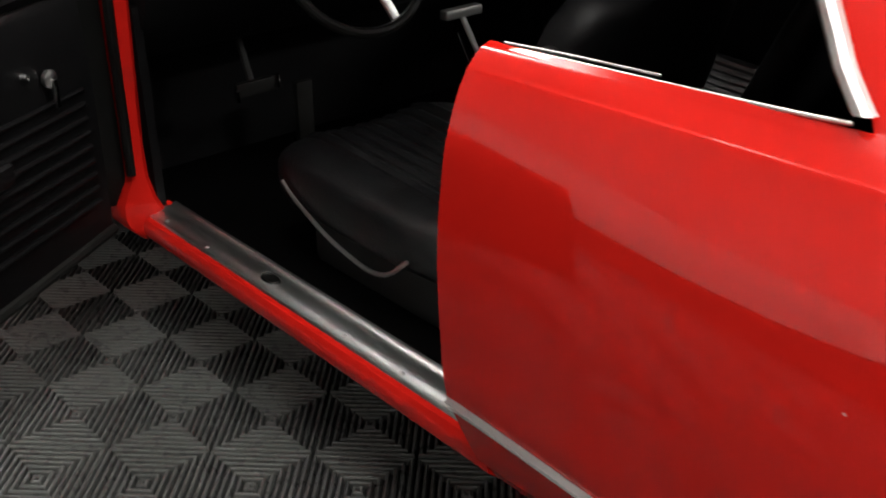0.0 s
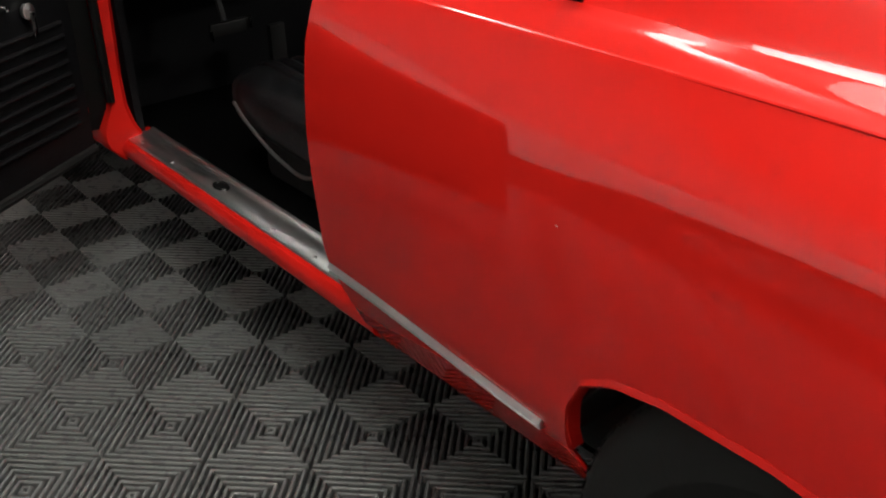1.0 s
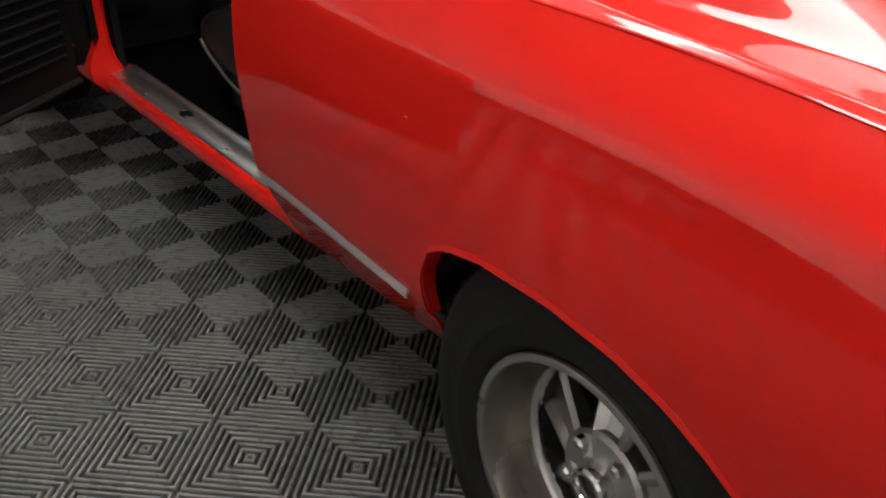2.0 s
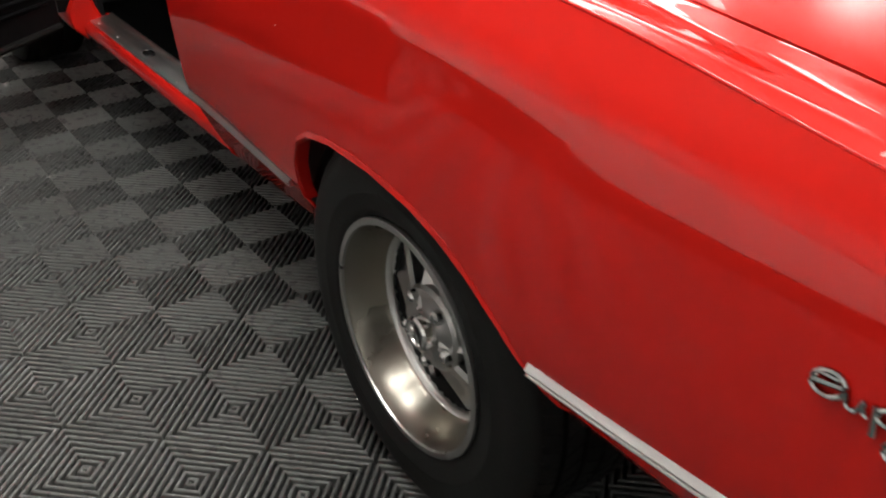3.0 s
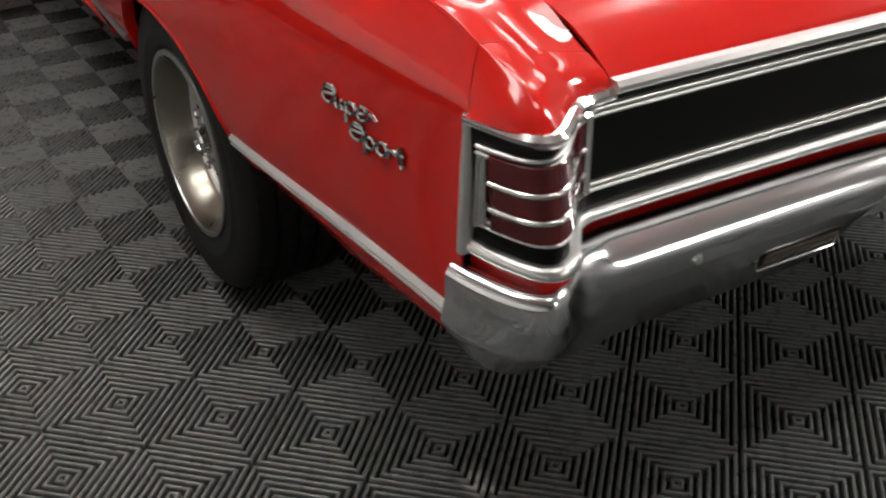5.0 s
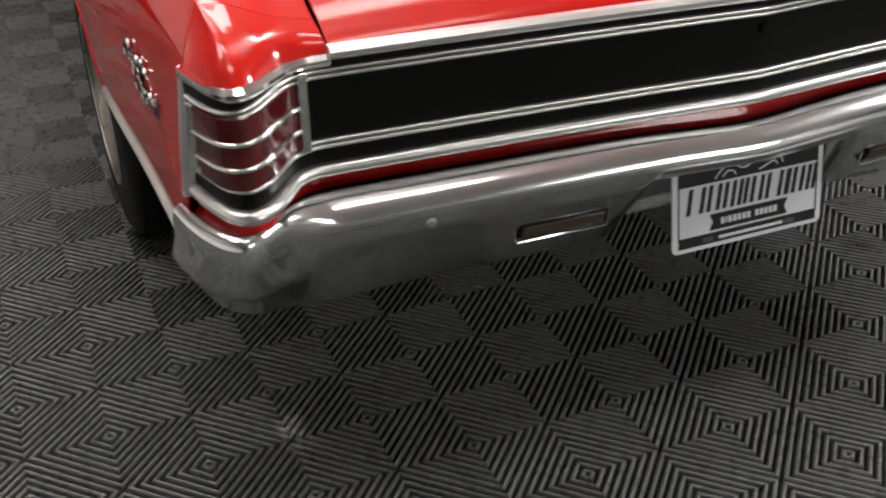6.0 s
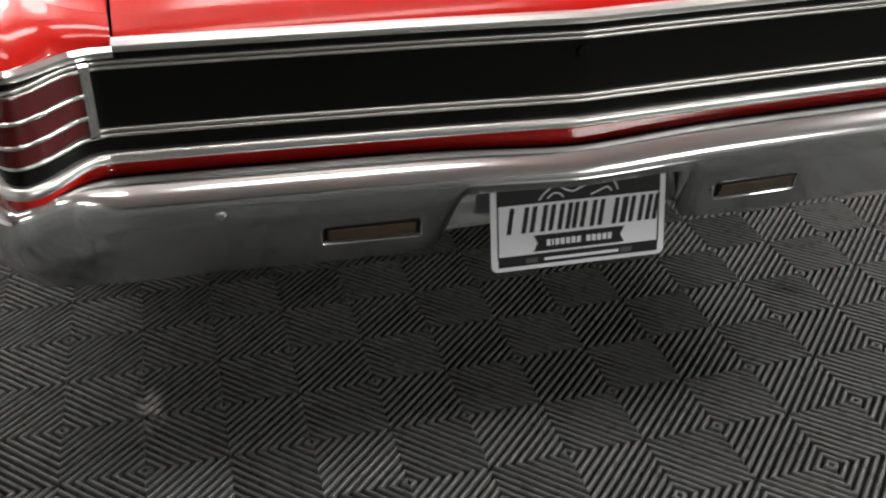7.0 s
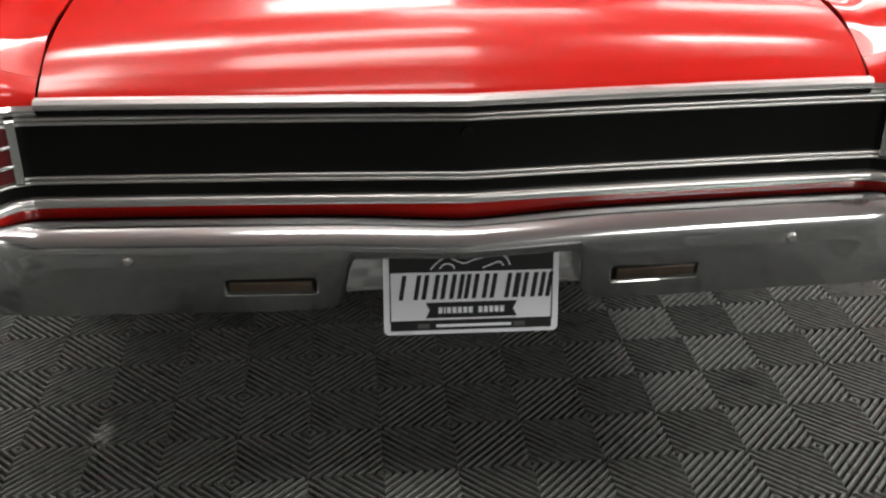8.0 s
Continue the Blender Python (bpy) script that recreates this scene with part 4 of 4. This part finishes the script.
def cabin():
    part("cabin_floor", box(-.735, .735, 1.5, 3.5, .285, .31, .005), CARPET, car, "black carpet")
    part("firewall", box(-.78, .78, 3.48, 3.56, .28, .98), VINYL, car)
    part("kick_panel", box(-.755, -.735, 3.20, 3.5, .30, .80), VINYL, car)
    part("inner_panel", box(.70, .74, 1.5, 3.5, .30, .95, .01), VINYL, car, "black vinyl door card")
    part("inner_panel", box(-.74, -.71, 1.3, 2.09, .30, .93, .01), VINYL, car, "black vinyl side panel")
    part("seat_bulkhead", box(-.72, .72, 1.30, 1.36, .30, .93), VINYL, car)
    part("headliner", box(-.58, .58, 1.75, 2.65, 1.275, 1.285), VINYL, car)
    rows = []
    for x in np.linspace(-.74, .74, 9):
        rows.append([(x, y, z) for y, z in ((3.48, .98), (3.30, .985), (3.18, .955), (3.15, .90), (3.17, .80), (3.22, .72), (3.30, .66), (3.48, .66))])
    bm, vs = grid(rows, closed=True)
    bm.faces.new(vs[0])
    bm.faces.new(vs[-1])
    part("dashboard", bm, VINYL, car, "black padded dashboard")
    # steering wheel
    sw = new("steering_wheel")
    sw.parent = car
    sw.matrix_basis = pose(-.33, 3.0, .902, 65, 0, 0)
    ring = [(.19 * math.cos(a), .19 * math.sin(a), 0) for a in np.linspace(0, 2 * math.pi, 49)[:-1]]
    part("rim", tube(ring, .0115, closed=True, sides=10), RUBBER, sw)
    inner = [(.182 * math.cos(a), .182 * math.sin(a), .004) for a in np.linspace(0, 2 * math.pi, 49)[:-1]]
    part("horn_ring", tube(inner, .003, closed=True, sides=6), TRIM, sw)
    for a in (-72, 48, 168):
        bm = box(.03, .18, -.012, .012, -.004, .004, .003)
        bm.transform(Matrix.Rotation(radians(a), 4, "Z"))
        part("spoke", bm, TRIM, sw, "slotted chrome spoke")
    bm = lathe([(-.02, .0001), (-.02, .04), (.03, .05), (.05, .03)], 24)
    bm.transform(Matrix.Rotation(radians(90), 4, "Y"))
    part("boss", bm, VINYL, sw)
    part("steering_column", tube([(-.33, 3.0, .90), (-.33, 3.42, .72)], .03), VINYL, car)
    # brake pedal
    pedal = part("brake_pedal", box(-.474, -.356, 3.29, 3.305, .515, .552, .006), RUBBER, car, "ribbed black pedal with bright edge")
    part("pedal_trim", box(-.360, -.354, 3.284, 3.30, .522, .556, .001), CHROME, pedal)
    part("pedal_trim", box(-.476, -.470, 3.284, 3.30, .508, .535, .001), CHROME, pedal)
    part("pedal_arm", tube([(-.42, 3.31, .54), (-.42, 3.42, .80)], .009), DARK_METAL, pedal)
    part("accelerator", box(-.27, -.22, 3.34, 3.36, .33, .50, .006), RUBBER, car)
    # floor shifter with a bar grip
    sh = new("gear_lever")
    sh.parent = car
    part("stick", tube([(.0, 2.80, .38), (.0, 2.93, .58), (0, 3.01, .690)], .007), TRIM, sh, "chrome lever")
    part("second_stick", tube([(-.012, 2.86, .42), (-.012, 3.01, .650)], .004), CHROME, sh)
    part("grip", box(-.06, .06, 3.00, 3.026, .688, .712, .006), TRIM, sh, "bright bar grip")
    part("console", box(-.11, .11, 2.25, 3.1, .30, .40, .02), VINYL, car)


def bucket_seat(cx):
    seat = new("bucket_seat")
    seat.parent = car

    def cushion(rows_in, name, mat=SEAT_VINYL, label=""):
        bm, vs = grid(rows_in, closed=True)
        bm.faces.new(vs[0])
        bm.faces.new(vs[-1])
        part(name, bm, mat, seat, label, smooth=60)

    def ring(cy, z0, z1, half, roll):
        out = []
        for k in range(28):
            a = 2 * math.pi * k / 28
            c, s = math.cos(a), math.sin(a)
            x = half * math.copysign(abs(c) ** 0.45, c)
            z = (z0 + z1) / 2 + (z1 - z0) / 2 * math.copysign(abs(s) ** 0.55, s)
            if s > 0 and abs(x) < half * .72:
                z -= .018 * (1 - (x / (half * .72)) ** 2)
            out.append((cx + x, cy, z))
        return out

    cushion([ring(y, z0, z1, h, 0) for y, z0, z1, h in ((2.30, .43, .52, .20), (2.33, .415, .545, .235), (2.50, .41, .552, .25), (2.70, .41, .565, .25), (2.84, .415, .572, .245), (2.89, .43, .560, .23), (2.905, .46, .53, .20))], "cushion", label="black vinyl seat cushion")
    for k in range(8):
        x = cx - .14 + .04 * k
        dip = .016 * (1 - ((x - cx) / .18) ** 2)
        pts = catmull([(x, 2.40, .540 - dip), (x, 2.55, .546 - dip), (x, 2.70, .558 - dip), (x, 2.83, .566 - dip), (x, 2.885, .552 - dip)], 4)
        part("cushion_rib", tube(pts, .0165), SEAT_VINYL, seat)
    back = []
    for t, h in ((0, .20), (.04, .235), (.25, .25), (.6, .24), (.88, .21), (.96, .17), (1, .10)):
        y, z = 2.34 - .20 * t, .47 + .52 * t
        row = []
        for k in range(24):
            a = 2 * math.pi * k / 24
            c, s = math.cos(a), math.sin(a)
            row.append((cx + h * math.copysign(abs(c) ** .45, c), y + .065 * math.copysign(abs(s) ** .7, s) * (1 - .3 * t), z + .02 * s))
        back.append(row)
    cushion(back, "backrest", VINYL, "black vinyl backrest")
    side = -1 if cx < 0 else 1
    pts = catmull([(cx + side * .252, 2.84, .50), (cx + side * .257, 2.789, .475), (cx + side * .260, 2.688, .437), (cx + side * .260, 2.608, .418), (cx + side * .260, 2.548, .412), (cx + side * .258, 2.498, .426), (cx + side * .255, 2.449, .469)], 5)
    part("seat_trim", tube(pts, .0045, sides=6), TRIM, seat, "thin bright seat moulding")
    part("seat_base", box(cx - .2, cx + .2, 2.36, 2.82, .31, .42, .02), DARK_METAL, seat)


def seats():
    bucket_seat(-.40)
    bucket_seat(.40)
    part("rear_bench", box(-.66, .66, 1.45, 1.95, .33, .56, .05, 3), VINYL, car, "black vinyl rear bench")
    part("rear_backrest", box(-.66, .66, 1.37, 1.50, .50, .93, .05, 3), VINYL, car, "black vinyl rear backrest")


def open_door():
    door = new("open_door")
    door.parent = car
    door.matrix_basis = pose(-.872, 3.172, 0, 0, 0, -58)
    # local: the door runs along -y from its hinge, its inner face looks along +x
    rows = []
    for z, x0, x1 in ((.335, -.085, -.02), (.36, -.10, -.008), (.50, -.125, -.004), (.66, -.128, -.004), (.80, -.122, -.004), (.89, -.105, -.012), (.935, -.075, -.030)):
        rows.append([(x0, -.005, z), (x0, -1.10, z), (x1, -1.10, z), (x1, -.005, z)])
    bm, vs = grid(rows, closed=True)
    bm.faces.new(vs[0])
    bm.faces.new(vs[-1])
    part("inner_frame", bm, BLACK_PAINT, door, "black inner frame", smooth=30)
    rows = []
    for z, x0 in ((.330, -.084), (.36, -.103), (.50, -.128), (.66, -.131), (.80, -.125), (.89, -.108), (.940, -.078)):
        rows.append([(x0 - .001, -.03, z), (x0 - .003, -.06, z), (x0 - .003, -1.08, z), (x0, -1.104, z)])
    part("outer_skin", grid(rows)[0], RED, door, "red outer door skin", thick=0.003)
    rows = []
    for z, x in ((.345, .000), (.352, .008), (.40, .010), (.52, .012), (.66, .014), (.78, .012), (.845, .008), (.875, -.004)):
        rows.append([(x - .010, -.015, z), (x, -.022, z), (x, -1.08, z), (x - .010, -1.088, z)])
    part("door_card", grid(rows)[0], VINYL, door, "black ribbed vinyl door card", thick=0.006)
    for k in range(9):
        z = .44 + .03 * k
        part("card_rib", tube([(.014, -.06, z), (.016, -.5, z + .01), (.014, -1.05, z)], .006, sides=6), VINYL, door)
    part("top_pad", tube([(-.012, -.02, .886), (-.010, -.5, .888), (-.012, -1.09, .886)], .020, sides=10), VINYL, door)
    part("lower_pad", tube([(.008, -.02, .356), (.008, -.5, .354), (.008, -1.08, .356)], .012, sides=8), RUBBER, door)
    part("armrest", box(.012, .06, -.72, -.34, .60, .645, .015, 3), VINYL, door)
    hd = part("window_handle", lathe([(0, .0001), (0, .016), (.010, .018), (.014, .012), (.014, .0001)], 20), TRIM, door, "chrome handle")
    hd.matrix_basis = pose(.018, -.165, .735)
    part("handle_arm", box(.010, .020, -.006, .006, -.055, .0, .003), CHROME, hd)
    k2 = part("lock_knob", lathe([(.012, .0001), (.014, .006), (.0, .008)], 12), CHROME, door, "small chrome knob")
    k2.matrix_basis = pose(.012, -.225, .755)


body_panels()
tail()
boot_lid()
bumper()
number_plate()
side_trim()
badge()
paint_chips()
wheels()
upper_body()
opening()
cabin()
seats()
open_door()

# ---- floor tiles, nearest ones as parts ----
TV, TF = tile_mesh()
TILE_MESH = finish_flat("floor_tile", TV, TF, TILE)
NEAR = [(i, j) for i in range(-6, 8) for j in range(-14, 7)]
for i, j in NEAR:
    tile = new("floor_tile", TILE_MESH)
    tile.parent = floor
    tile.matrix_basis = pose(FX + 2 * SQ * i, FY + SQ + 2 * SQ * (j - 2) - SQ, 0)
far_v, far_f = [], []
near = set(NEAR)
base_v = np.array(TV)
for i in range(-12, 18):
    for j in range(-34, 14):
        x, y = FX + 2 * SQ * i, FY + 2 * SQ * (j - 2)
        if (i, j) in near or not (X0 < x < X1 - .3 and Y0 < y < Y1 - .3):
            continue
        n = len(far_v) * len(TV)
        far_v.append(base_v + [x, y, 0])
        far_f.append(np.array([f for f in TF if len(f) == 4]) + n)
far = new("floor_tiles", finish_flat("floor_tiles", np.concatenate(far_v).tolist(), np.concatenate(far_f).tolist(), TILE))
far.parent = floor
tagged(far, kind="stuff")
